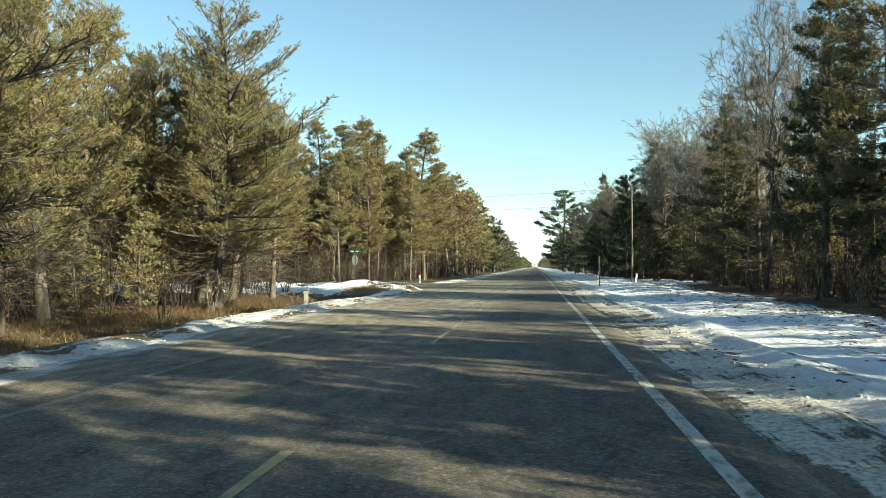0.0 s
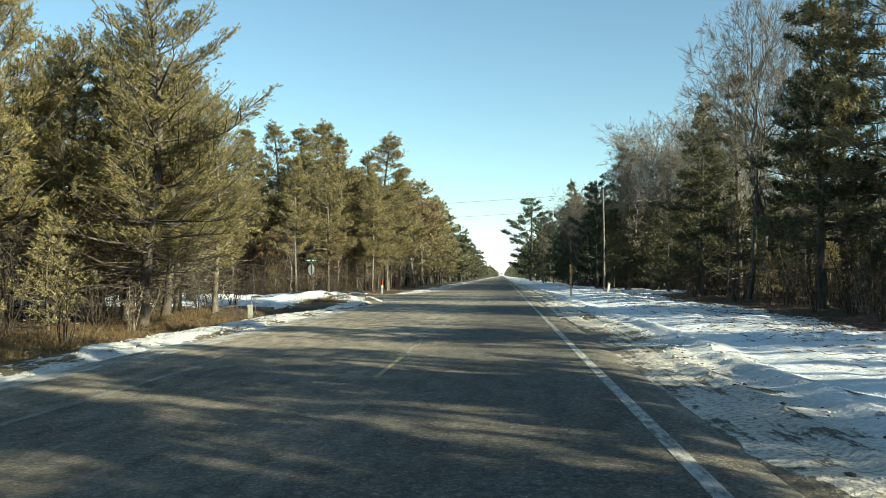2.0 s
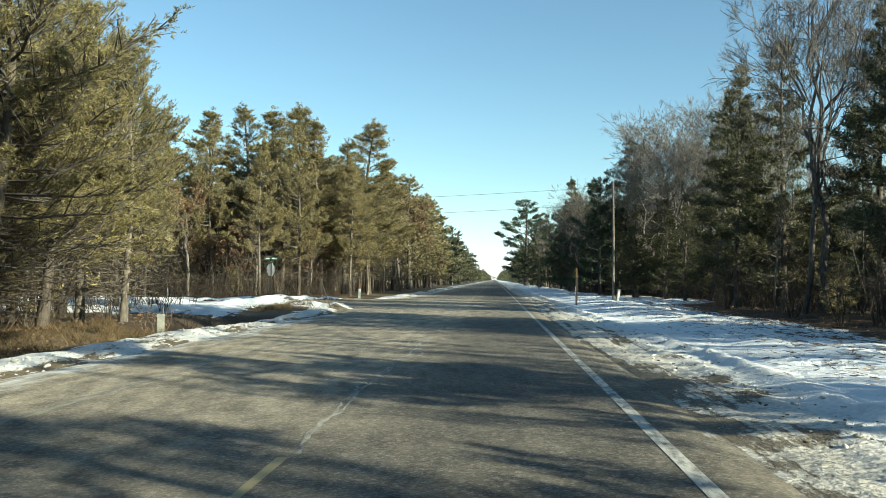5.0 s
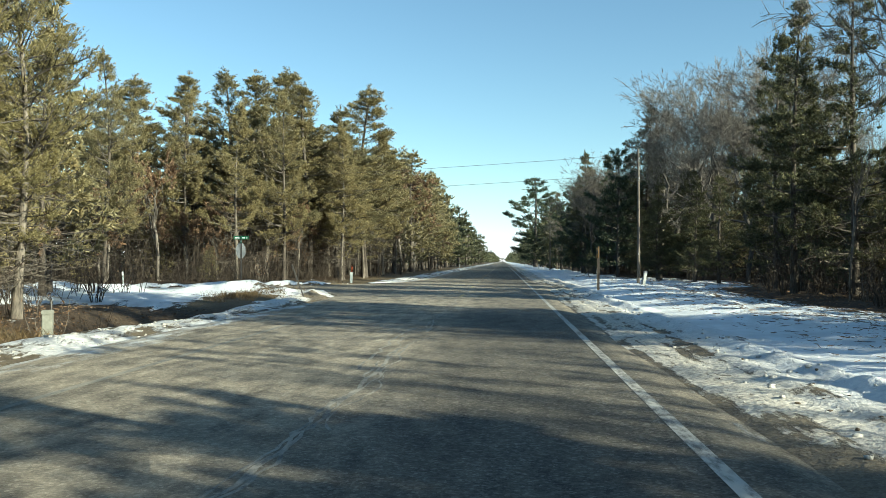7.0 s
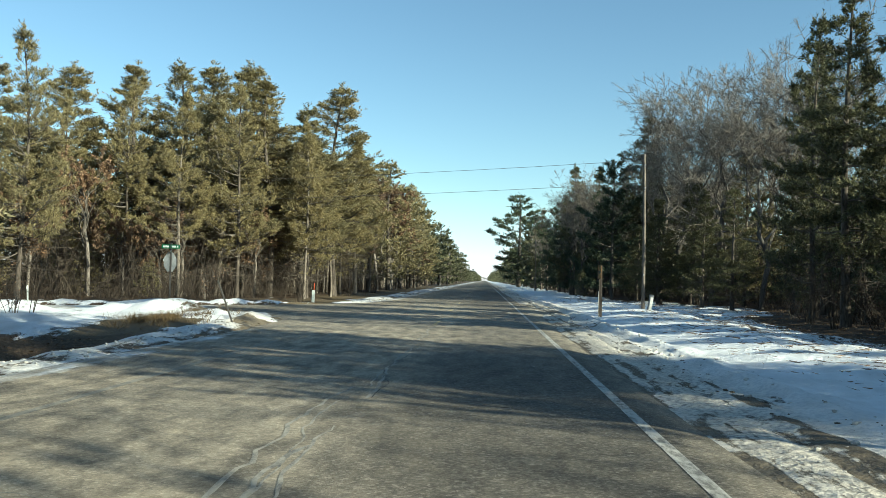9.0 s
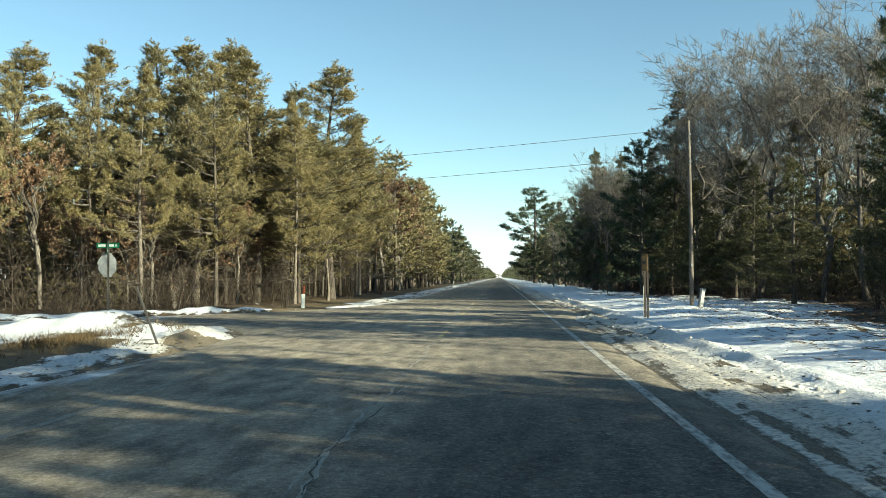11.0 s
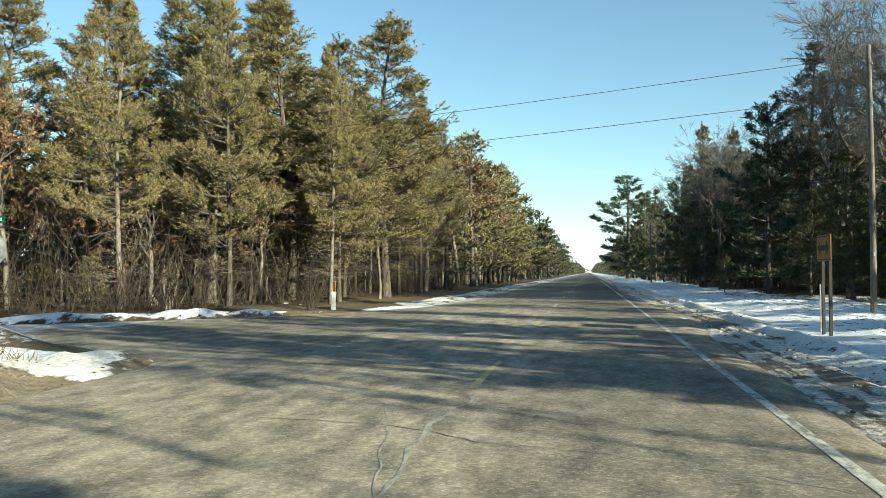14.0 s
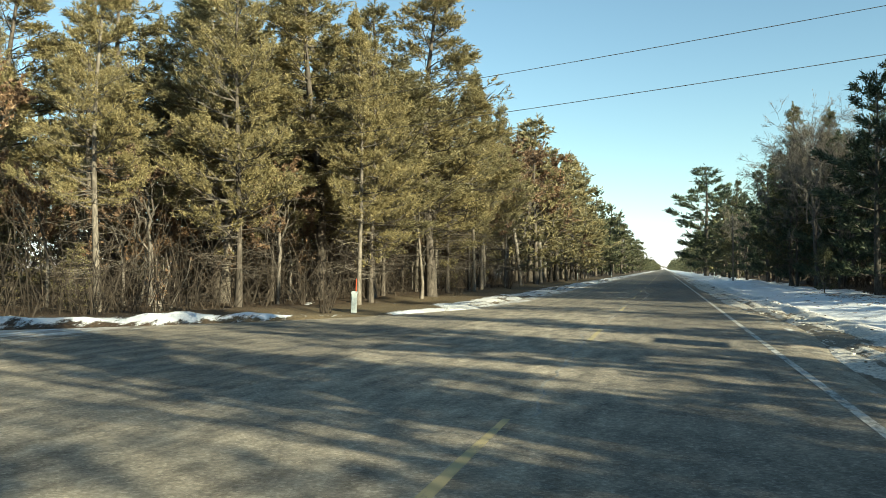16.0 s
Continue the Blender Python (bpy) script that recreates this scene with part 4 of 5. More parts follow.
    one("bare", 0, 12.9, 46.6, 17.6, 0.72, 1.0, label="tall leafless tree with twin dark trunks")
    one("bare", 1, 13.6, 46.0, 16.8, 0.7, 2.0, label="tall leafless tree with twin dark trunks")
    one("snag", 0, 12.5, 48.9, 5.6)
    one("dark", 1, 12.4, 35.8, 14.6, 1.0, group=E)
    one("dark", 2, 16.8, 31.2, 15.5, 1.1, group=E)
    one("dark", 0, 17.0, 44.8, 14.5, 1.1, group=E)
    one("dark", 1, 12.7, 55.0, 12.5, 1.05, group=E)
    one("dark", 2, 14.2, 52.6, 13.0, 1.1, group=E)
    # olive copy, its lighter needles standing for a sunlit edge
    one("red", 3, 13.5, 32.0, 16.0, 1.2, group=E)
    # out of view, kept for its shadow on the road
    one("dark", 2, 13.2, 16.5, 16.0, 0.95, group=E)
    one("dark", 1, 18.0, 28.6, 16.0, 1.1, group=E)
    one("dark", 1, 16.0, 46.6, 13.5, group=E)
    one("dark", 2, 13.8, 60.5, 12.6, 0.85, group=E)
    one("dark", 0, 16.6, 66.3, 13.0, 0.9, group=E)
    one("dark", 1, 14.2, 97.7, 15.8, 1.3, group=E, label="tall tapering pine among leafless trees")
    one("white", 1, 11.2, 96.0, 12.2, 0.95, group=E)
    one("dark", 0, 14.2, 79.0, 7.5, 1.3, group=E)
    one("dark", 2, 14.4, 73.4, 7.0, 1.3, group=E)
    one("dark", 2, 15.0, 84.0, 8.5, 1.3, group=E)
    one("red", 1, 17.5, 81.0, 10.5, 1.2, group=E)
    for n, x, y, h in ((2, 14.6, 94, 18.0), (1, 15.5, 91, 19.0), (2, 18.5, 95, 20), (1, 21, 88, 20), (2, 23, 80, 19.5), (0, 19, 76, 17), (1, 15.8, 83.0, 16.5), (2, 17.6, 78.0, 15.5)):
        one("bare", n, x, y, h, 0.95, group="leafless trees east of the road")
    one("bare", 1, 11.1, 113.2, 13.2, 1.0, label="leafless tree with a pale tan crown of fine twigs")
    one("white", 0, 11.0, 123, 10.5, 0.9)
    for k, x, y, h in ((0, 13.6, 88.5, 8.0), (2, 12.6, 84.5, 6.2), (0, 12.4, 91.2, 6.0), (1, 15.4, 86.5, 9.0)):
        one("dark", k, x, y, h, 1.45, group=E, label="low green pine darkened for shade, with boughs to the snow")
    one("white", 1, 11.2, 140.9, 12.9, 0.9)
    one("sapling", 0, 8.4, 95, 2.3)
    one("white", 0, 9.1, 216, 21.5, 1.45, label="tall dark white pine standing clear of the wood")
    # the woods themselves: rows that thin out behind
    for _ in range(1900):
        y = rng.uniform(-25, 110)
        depth = rng.random() ** 1.5 * 30
        if rng.random() < 0.6:
            x = -11.8 - depth
            s = float(side_inside(np.array([x]), np.array([y]))[0])
            if s > -3.0 or (x > -13.5 and 44 < y < 76) or (40 < y < 62 and x > -2.5 - 0.5 * (y - 18.8)) or (y > 62 and s > -4):
                continue
            if depth < (3.6 if y < 55 else (20 if 60 < y < 80 else 5)) and y > 8:
                kind = ("jack", rng.randrange(4)) if y < 50 else ("red", rng.randrange(4))
            else:
                kind = ("back", rng.randrange(2))
            gap, h = ((2.6 if y < 55 else 2.1) if depth < 8 else 3.7), rng.uniform(8.0, 10.0) if y < 50 else rng.uniform(11, 14)
        else:
            depth *= 0.6
            x = float(wood_right(np.array([y]))[0]) + 1.2 + depth
            if y < 12:
                # dense pines out of view, added to shade the first stretch of road
                kind = rng.choice([("back", 0), ("back", 1), ("back", 2), ("thin", 1)])
            elif depth < 4.5 and y > 18:
                kind = rng.choice([("dark", 0), ("dark", 1), ("dark", 2), ("red", 2), ("dark", 0), ("bare", 2)])
            else:
                kind = rng.choice([("thin", 0), ("thin", 1), ("back", 2), ("thin", 1), ("back", 2), ("bare", 2)])
            gap, h = (3.2 if y > 12 else 2.8), rng.uniform(11.5, 15.0)
            if y > 62 and kind[0] in ("dark", "red", "thin", "back"):
                h = rng.uniform(6.0, 8.5)
                if depth > 4 and rng.random() < 0.4:
                    kind, h = ("bare", rng.randrange(1, 3)), rng.uniform(12, 17)
            elif y > 62:
                x += 4
            slim = not in_stand(x, y, 1.6)
            if slim and y > 2:
                q = y + 0.577 * x
                if rng.random() < (0.45 if 25.5 < q < 33.8 else 0.7 if 44 < q < 51 else 0.55):
                    continue
                kind, h = rng.choice([("thin", 0), ("thin", 1)] + [("bare", 2), ("bare", 1)] * (depth > 6)), rng.uniform(9, 13)
        if free(x, y, gap):
            plant(kind, x, y, h, rng.uniform(0, 6.28), "trees of the wood", rng.uniform(0.85, 1.15) if x < 0 else (rng.uniform(0.25, 0.45) if slim and y > 2 else rng.uniform(0.7, 1.0)))
    distant = []
    for _ in range(760):
        y = 106 + 420 * rng.random() ** 1.7
        east = rng.random() < 0.5
        depth = rng.random() ** 1.6 * 16
        x = (9.4 + depth) if east else (-11.6 - depth)
        h = rng.uniform(10.5, 15) + (0 if east else 1.5)
        if not free(x, y, 2.5 + (y - 106) * 0.012):
            continue
        if y > 190:
            distant.append(Matrix.Translation((x, y, 0)) @ Matrix.Rotation(rng.uniform(0, 6.28), 4, "Z") @ Matrix.Diagonal((h / 10, h / 10, h / 13, 1)))
            continue
        kind = rng.choice([("back", 2), ("white", 1), ("dark", 0), ("bare", 2), ("dark", 2), ("bare", 1)] if east else [("back", 0), ("back", 1), ("back", 0), ("back", 1), ("rust", 1)])
        plant(kind, x, y, h, rng.uniform(0, 6.28), "trees of the far wood", rng.uniform(0.8, 1.1) if east else rng.uniform(1.15, 1.5))
    joined("distant_pines", MODELS["distant", 0], distant, "pines far down both sides of the road")
    # tall dense pines beside the drive's start, out of view, added for shade
    for x in (13.0,):
        for y in np.arange(-18, 8, 4.7):
            one("dark", rng.randrange(2), x + rng.uniform(-0.8, 0.8), y + rng.uniform(-0.8, 0.8), rng.uniform(16.5, 19), 0.85, group=E)
    # young pines added to close and darken the eastern edge near the ground
    for _ in range(230):
        y = rng.uniform(4, 108)
        x = float(wood_right(np.array([y]))[0]) + 0.8 + rng.random() * 8
        if free(x, y, 1.6):
            plant(("young", rng.randrange(2)), x, y, rng.uniform(4.0, 7.0) if in_stand(x, y, 1.0) else rng.uniform(2.4, 3.8), rng.uniform(0, 6.28), "young pines east of the road", rng.uniform(1.0, 1.3))
    # deeper rows, added to shade the wood floor and the snow field
    for _ in range(330):
        y = rng.uniform(-4, 112)
        x = float(wood_right(np.array([y]))[0]) + 6 + rng.random() * 8
        if free(x, y, 2.1):
            plant(("young", rng.randrange(2)), x, y, rng.uniform(6.0, 8.0) if in_stand(x, y, 0.8) else rng.uniform(3.8, 4.8), rng.uniform(0, 6.28), "young pines east of the road", rng.uniform(1.1, 1.35))
    # low dark pines added behind to block light and darken the wood
    for _ in range(150):
        y, x = rng.uniform(22, 112), rng.uniform(19, 36)
        if free(x, y, 2.4):
            plant(("back", 2), x, y, min(8.5, 0.38 * (x - 1)), rng.uniform(0, 6.28), "low pines deep in the eastern wood", rng.uniform(1.2, 1.5))
    for _ in range(90):
        y = rng.uniform(8, 120)
        x = -15.5 - rng.random() * 12
        s = float(side_inside(np.array([x]), np.array([y]))[0])
        if s < -4 and not (40 < y < 62 and x > -3 - 0.5 * (y - 18.8)) and free(x, y, 1.8):
            plant(("young", 1), x, y, rng.uniform(2.0, 4.5), rng.uniform(0, 6.28), "young pines west of the road", rng.uniform(1.0, 1.3))
    for x, y, h in ((-19.5, 74.5, 5.5), (-24.5, 74, 6), (-15.3, 80, 5), (-17.8, 83.5, 6.5), (-26, 70.5, 5), (-32, 68, 6.5), (-13.2, 94, 7), (-12.4, 103, 8.5), (-13.5, 111, 9.5)):
        one("rust", rng.randrange(2), x, y, h, 0.95, group="oaks past the side road")
    for _ in range(150):
        y = rng.uniform(70, 112)
        x = -13.0 - rng.random() * 16
        if float(side_inside(np.array([x]), np.array([y]))[0]) < -3 and free(x, y, 1.5):
            kind = rng.choice([("young", 1), ("young", 1), ("rust", 0), ("rust", 1), ("rustbush", 0)])
            plant(kind, x, y, rng.uniform(2.2, 5.0) if kind[0] != "rustbush" else 2.0, rng.uniform(0, 6.28), "low growth past the side road", rng.uniform(0.9, 1.2))
    # undergrowth along the edges
    for _ in range(620):
        y = rng.uniform(6, 130)
        if rng.random() < 0.55:
            x = -11.0 - rng.random() ** 1.5 * 10
            s = float(side_inside(np.array([x]), np.array([y]))[0])
            if s > -2.2 or (x > -14.5 and 41 < y < 72) or (x > -14 and y < 42 and rng.random() < 0.75) or (y > 60 and rng.random() < 0.8):
                continue
        else:
            x = float(wood_right(np.array([y]))[0]) + 0.4 + rng.random() ** 1.4 * 6
        kind = rng.choice([("bush", 0), ("bush", 1), ("bush", 2), ("rustbush", 0), ("bush", 1)])
        if free(x, y, 0.9):
            plant(kind, x, y, TALL[kind] * rng.uniform(0.6, 1.25), rng.uniform(0, 6.28), "undergrowth shrubs")
    # thin stems and dead wood deeper in, as one
    deep = Tree(210)
    r = deep.rng
    for _ in range(7000):
        y = r.uniform(4, 140)
        if r.random() < 0.6:
            x = -13.0 - r.random() * 22
            s = float(side_inside(np.array([x]), np.array([y]))[0])
            if s > -3.0 or (x > -15.0 and 40 < y < 76):
                continue
        else:
            x = float(wood_right(np.array([y]))[0]) + 1.0 + r.random() * 18
        h = 0.5 + 4.4 * r.random() ** 1.8
        d = np.array([r.normal() * 0.34, r.normal() * 0.34, 1.0])
        p = np.array([x, y, 0.0])
        deep.wood.tube([p, p + d * h * 0.5, p + d * h + r.normal(size=3) * 0.15], [0.017, 0.011, 0.004], 3)
        for _ in range(3):
            b = p + d * h * r.uniform(0.25, 0.9)
            deep.wood.tube([b, b + r.normal(size=3) * np.array([0.5, 0.5, 0.3])], [0.010, 0.004], 3)
    # brushwood under the pines past the side road
    for _ in range(1500):
        y = r.uniform(66, 112)
        x = -14.5 - r.random() ** 1.2 * 22
        if float(side_inside(np.array([x]), np.array([y]))[0]) > -2.6:
            continue
        h = 0.6 + 3.6 * r.random() ** 1.5
        d = np.array([r.normal() * 0.28, r.normal() * 0.28, 1.0])
        p = np.array([x, y, 0.0])
        deep.wood.tube([p, p + d * h * 0.5, p + d * h + r.normal(size=3) * 0.2], [0.022, 0.014, 0.005], 3)
        for _ in range(5):
            b = p + d * h * r.uniform(0.2, 0.95)
            deep.wood.tube([b, b + r.normal(size=3) * np.array([0.6, 0.6, 0.35])], [0.011, 0.004], 3)
    ob = part("undergrowth", deep.wood.mesh("undergrowth"), BRUSH)
    tagged(ob, "tangle of thin bare stems and dead twigs inside the woods", "undergrowth", kind="stuff")
    # far woods close the horizon
    far = Tree(300)
    for _ in range(2600):
        side = far.rng.choice([-1, 1])
        y = 200 + 900 * far.rng.random() ** 1.3
        x = -2 + side * (12 + 40 * far.rng.random() + 0 * y)
        h = far.rng.uniform(8, 13)
        z = far.rng.uniform(0.5, h)
        w = 2.2 * (1 - z / h) + 0.3
        for _ in range(3):
            p = np.array([x, y, z]) + far.rng.normal(size=3) * np.array([w, w, 0.5])
            far.tuft(p, np.array([0, 0, 0.4]), 7, 1.3, 0.6, 1.0)
    for _ in range(2600):
        side = far.rng.choice([-1, 1])
        y = far.rng.uniform(-60, 230)
        x = side * far.rng.uniform(33, 60) - (8 if side < 0 else 0)
        if side < 0 and 25 < y < 62:
            x -= 12
        z = 11 * far.rng.random() ** 1.3
        for _ in range(3):
            far.tuft(np.array([x, y, z]) + far.rng.normal(size=3), np.array([0, 0, 0.4]), 7, 1.2, 0.5, 1.0)
    for _ in range(2600):
        side = far.rng.choice([-1, 1])
        y = 900 + 2300 * far.rng.random()
        x = -2 + side * (11.5 + 40 * far.rng.random() ** 1.5) if y < 3050 else far.rng.uniform(-70, 70)
        p = np.array([x, y, 12.5 * far.rng.random() ** 0.8])
        far.tuft(p, np.array([0, 0, 0.4]), 9, 2.2, 1.3, 1.2)
    me = blades_mesh("far_wood", np.concatenate(far.base), np.concatenate(far.tip), np.concatenate(far.width), far.rng)
    tagged(part("far_wood", me, NEEDLE_GREEN), "distant pine wood along both sides of the road", "wood", kind="stuff")


# ---------------------------------------------------------------- build, large things first
build_ground()
build_road()
build_lines()
build_cracks()
build_models()
build_woods()


# ---------------------------------------------------------------- signs, posts, pole and wires
STEEL = plain("weathered_steel", (0.12, 0.113, 0.105), 0.6, 0.5)
ALU = plain("sign_back_aluminium", (0.30, 0.31, 0.31), 0.5, 0.4)
SIGN_RED = plain("sign_red", (0.42, 0.03, 0.03), 0.45)
SIGN_GREEN = plain("sign_green", (0.015, 0.17, 0.075), 0.45)
SIGN_WHITE = plain("sign_white", (0.72, 0.72, 0.69), 0.5)
SIGN_YELLOW = plain("sign_yellow", (0.29, 0.155, 0.04), 0.5)
BLACK = plain("sign_black", (0.02, 0.02, 0.02), 0.6)
POST_WOOD = plain("treated_post_wood", (0.060, 0.050, 0.042), 0.9)
POLE_WOOD = bark_material("pole_wood", (0.08, 0.068, 0.056), (0.22, 0.19, 0.16))
CREAM = plain("cream_pedestal", (0.26, 0.26, 0.22), 0.6)
WHITE_PVC = plain("white_marker_plastic", (0.42, 0.46, 0.45), 0.5)
ORANGE = plain("orange_marker", (0.62, 0.10, 0.03), 0.5)
CABLE = plain("dull_cable", (0.13, 0.12, 0.11), 0.6, 0.3)
DEAD_WOOD = bark_material("bleached_log", (0.20, 0.17, 0.14), (0.46, 0.41, 0.34))


def slab(pts, depth, m=None, bevel=0.0):
    """A flat plate in x and z, depth along y, as a mesh."""
    bm = bmesh.new()
    vs = [bm.verts.new((x, -depth / 2, z)) for x, z in pts]
    face = bm.faces.new(vs)
    out = bmesh.ops.extrude_face_region(bm, geom=[face])
    bmesh.ops.translate(bm, vec=(0, depth, 0), verts=[v for v in out["geom"] if isinstance(v, bmesh.types.BMVert)])
    bmesh.ops.recalc_face_normals(bm, faces=bm.faces)
    if bevel:
        bmesh.ops.bevel(bm, geom=list(bm.edges), offset=bevel, segments=2, affect="EDGES")
    if m is not None:
        bmesh.ops.transform(bm, matrix=m, verts=bm.verts)
    me = bpy.data.meshes.new("plate")
    bm.to_mesh(me)
    bm.free()
    return me


def rect(w, h, r=0.0, n=4):
    """A rectangle about the origin with rounded corners."""
    if not r:
        return [(-w / 2, -h / 2), (w / 2, -h / 2), (w / 2, h / 2), (-w / 2, h / 2)]
    out = []
    for cx, cz, a0 in ((w / 2 - r, -h / 2 + r, -90), (w / 2 - r, h / 2 - r, 0), (-w / 2 + r, h / 2 - r, 90), (-w / 2 + r, -h / 2 + r, 180)):
        for k in range(n + 1):
            a = radians(a0 + 90 * k / n)
            out.append((cx + r * math.cos(a), cz + r * math.sin(a)))
    return out


def channel_post(height, w=0.07):
    """A U-channel steel post with a row of punched holes left as dark dimples."""
    s = Shape()
    for x0, sx, y0, sy in ((0, 0.030, 0.0, 0.004), (-0.024, 0.020, 0.012, 0.020), (0.024, 0.020, 0.012, 0.020), (-0.038, 0.014, 0.022, 0.004), (0.038, 0.014, 0.022, 0.004)):
        s.box((sx, sy, height), Matrix.Translation((x0 * w / 0.07, y0, height / 2)))
    return s.mesh("post")


def bars(parent, mat, rows, y):
    """Plain bars in place of lettering: rows of (x, z, width, height)."""
    for x, z, w, h in rows:
        part("lettering_bar", slab(rect(w, h), 0.003, pose(x, y, z)), mat, parent)


def words(parent, text, size, mat, m):
    cu = bpy.data.curves.new("lettering", "FONT")
    cu.body, cu.size, cu.align_x, cu.align_y, cu.extrude = text, size, "CENTER", "CENTER", 0.001
    tmp = new("lettering", cu)
    me = bpy.data.meshes.new_from_object(tmp)
    bpy.data.objects.remove(tmp)
    me.transform(m)
    return part("lettering", me, mat, parent)


def stop_sign(x, y):
    """The stop sign faces the traffic of the side road; two street name blades stand on its post."""
    face = math.degrees(math.atan2(0.30, -0.95)) + 90     # local -y looks at the side road
    ob = thing("stop_sign", (x, y, ground_z(x, y)), face, label="stop sign seen from its grey back, under green street name blades", category="road sign", group="")
    part("post", channel_post(2.75), STEEL, ob, "dark steel channel post")
    octagon = [(0.38 / math.cos(radians(22.5)) * math.cos(radians(22.5 + 45 * k)), 0.38 / math.cos(radians(22.5)) * math.sin(radians(22.5 + 45 * k))) for k in range(8)]
    plate = part("sign_plate", slab(octagon, 0.004, pose(0, -0.012, 1.98)), ALU, ob, "grey aluminium back of the plate")
    rim = part("border", slab([(a * 0.99, b * 0.99) for a, b in octagon], 0.002, pose(0, -0.0165, 1.98)), SIGN_WHITE, plate, "white border")
    part("face", slab([(a * 0.93, b * 0.93) for a, b in octagon], 0.002, pose(0, -0.0195, 1.98)), SIGN_RED, plate, "red face")
    words(plate, "STOP", 0.34, SIGN_WHITE, pose(0, -0.022, 1.98, 90, 0, 0))
    for k, (turn, z, w) in enumerate(((-face - 3, 2.60, 0.76), (90 - face + 24, 2.42, 0.70))):
        m = pose(0, 0, z, 0, 0, turn)
        blade = part("street_name_blade", slab(rect(w, 0.16, 0.02), 0.006, m), SIGN_GREEN, ob, "green street name blade")
        for side in (-1, 1):
            for bx, bw in ((-0.2 * w / 0.76, 0.3), (0.12, 0.2), (0.28, 0.08)):
                part("lettering_bar", slab(rect(bw * 0.8, 0.075), 0.002, m @ pose(bx, side * 0.0045, 0)), SIGN_WHITE, blade)
        part("bracket", slab(rect(0.09, 0.05), 0.03, m @ pose(0, 0, -0.1)), STEEL, ob)


def arrow_sign(x, y):
    """A two-way arrow board on two wooden posts, facing the side road."""
    face = math.degrees(math.atan2(0.02, -1.0)) + 90
    ob = thing("arrow_sign", (x, y, ground_z(x, y)), face, label="yellow two-way arrow board on two dark wooden posts in the snow", category="road sign")
    for sx in (-0.31, 0.31):
        part("post", slab(rect(0.07, 2.35), 0.07, pose(sx, 0.05, 1.1), 0.006), POST_WOOD, ob)
    board = part("board", slab(rect(1.2, 0.6, 0.04), 0.012, pose(0, 0, 1.98)), SIGN_YELLOW, ob, "faded yellow board")
    part("border", slab(rect(1.14, 0.54, 0.03), 0.002, pose(0, -0.0075, 1.98)), BLACK, board)
    part("field", slab(rect(1.10, 0.50, 0.03), 0.002, pose(0, -0.0100, 1.98)), SIGN_YELLOW, board)
    arrow = [(-0.48, 0), (-0.26, -0.17), (-0.26, -0.06), (0.26, -0.06), (0.26, -0.17), (0.48, 0), (0.26, 0.17), (0.26, 0.06), (-0.26, 0.06), (-0.26, 0.17)]
    part("arrow", slab(arrow, 0.002, pose(0, -0.0125, 1.98)), BLACK, board, "black two-headed arrow")
    part("reflector_strip", slab(rect(0.07, 1.1), 0.01, pose(-0.44, 0.02, 0.6)), SIGN_WHITE, ob, "white strip beside the post")


def pedestal(x, y, w, d, h, mat, lean, label, flag=None):
    """A roadside cable pedestal with a cap and a door seam, with or without a marker stake."""
    ob = thing("cable_pedestal", (x, y, ground_z(x, y) - 0.02), 15, label=label, category="cable pedestal")
    ob.matrix_basis = ob.matrix_basis @ pose(0, 0, 0, lean[0], lean[1], 0)
    part("body", slab(rect(w, h - 0.08), d, pose(0, 0, h / 2 - 0.04), 0.012), mat, ob)
    part("cap", slab(rect(w + 0.02, 0.10, 0.03), d + 0.02, pose(0, 0, h - 0.04), 0.008), mat, ob)
    part("door_panel", slab(rect(w * 0.8, h * 0.6), 0.006, pose(0, -d / 2 - 0.004, h * 0.5), 0.002), mat, ob)
    if flag:
        s = Shape()
        s.tube([(w * 0.2, 0.12, 0), (w * 0.2, 0.12, flag[0])], [0.022, 0.022], 6, True)
        part("marker_stake", s.mesh("stake"), flag[1], ob, flag[2])
    return ob


def stake(x, y, h, lean, mat, label, w=0.045, reflector=True):
    """A thin roadside marker stake with a reflector near its top."""
    ob = thing("marker_stake", (x, y, ground_z(x, y) - 0.08), 0, label=label, category="marker stake")
    ob.matrix_basis = ob.matrix_basis @ pose(0, 0, 0, lean[0], lean[1], 0)
    part("post", channel_post(h, w), mat, ob)
    if reflector:
        part("reflector", slab(rect(0.07, 0.16, 0.02), 0.008, pose(0, -0.008, h - 0.10)), SIGN_WHITE, ob, "small pale reflector")
    return ob


def utility_pole(x, y, h, arms):
    ob = thing("utility_pole", (x, y, ground_z(x, y) - 0.3), 0, label="weathered grey wooden utility pole at the wood's edge", category="utility pole", group="utility poles")
    s = Shape()
    u = np.linspace(0, 1, 7)
    s.tube(np.stack([0.02 * np.sin(u * 4), 0 * u, u * (h + 0.3)], 1), 0.095 - 0.03 * u, 10, True)
    part("pole", s.mesh("pole", True), POLE_WOOD, ob)
    for z in arms:
        s = Shape()
        s.tube([(0, -0.10, z + 0.3), (0, -0.19, z + 0.3), (0, -0.19, z + 0.40)], [0.02, 0.02, 0.02], 6, True)
        s.tube([(0, -0.19, z + 0.40), (0, -0.19, z + 0.43), (0, -0.19, z + 0.46), (0, -0.19, z + 0.49)], [0.05, 0.035, 0.05, 0.02], 8, True)
        part("insulator", s.mesh("insulator"), ALU, ob)
    s = Shape()
    s.box((0.05, 0.012, 0.12), Matrix.Translation((0, -0.155, 2.1)))
    part("tag_plate", s.mesh("tag"), ALU, ob)
    return ob


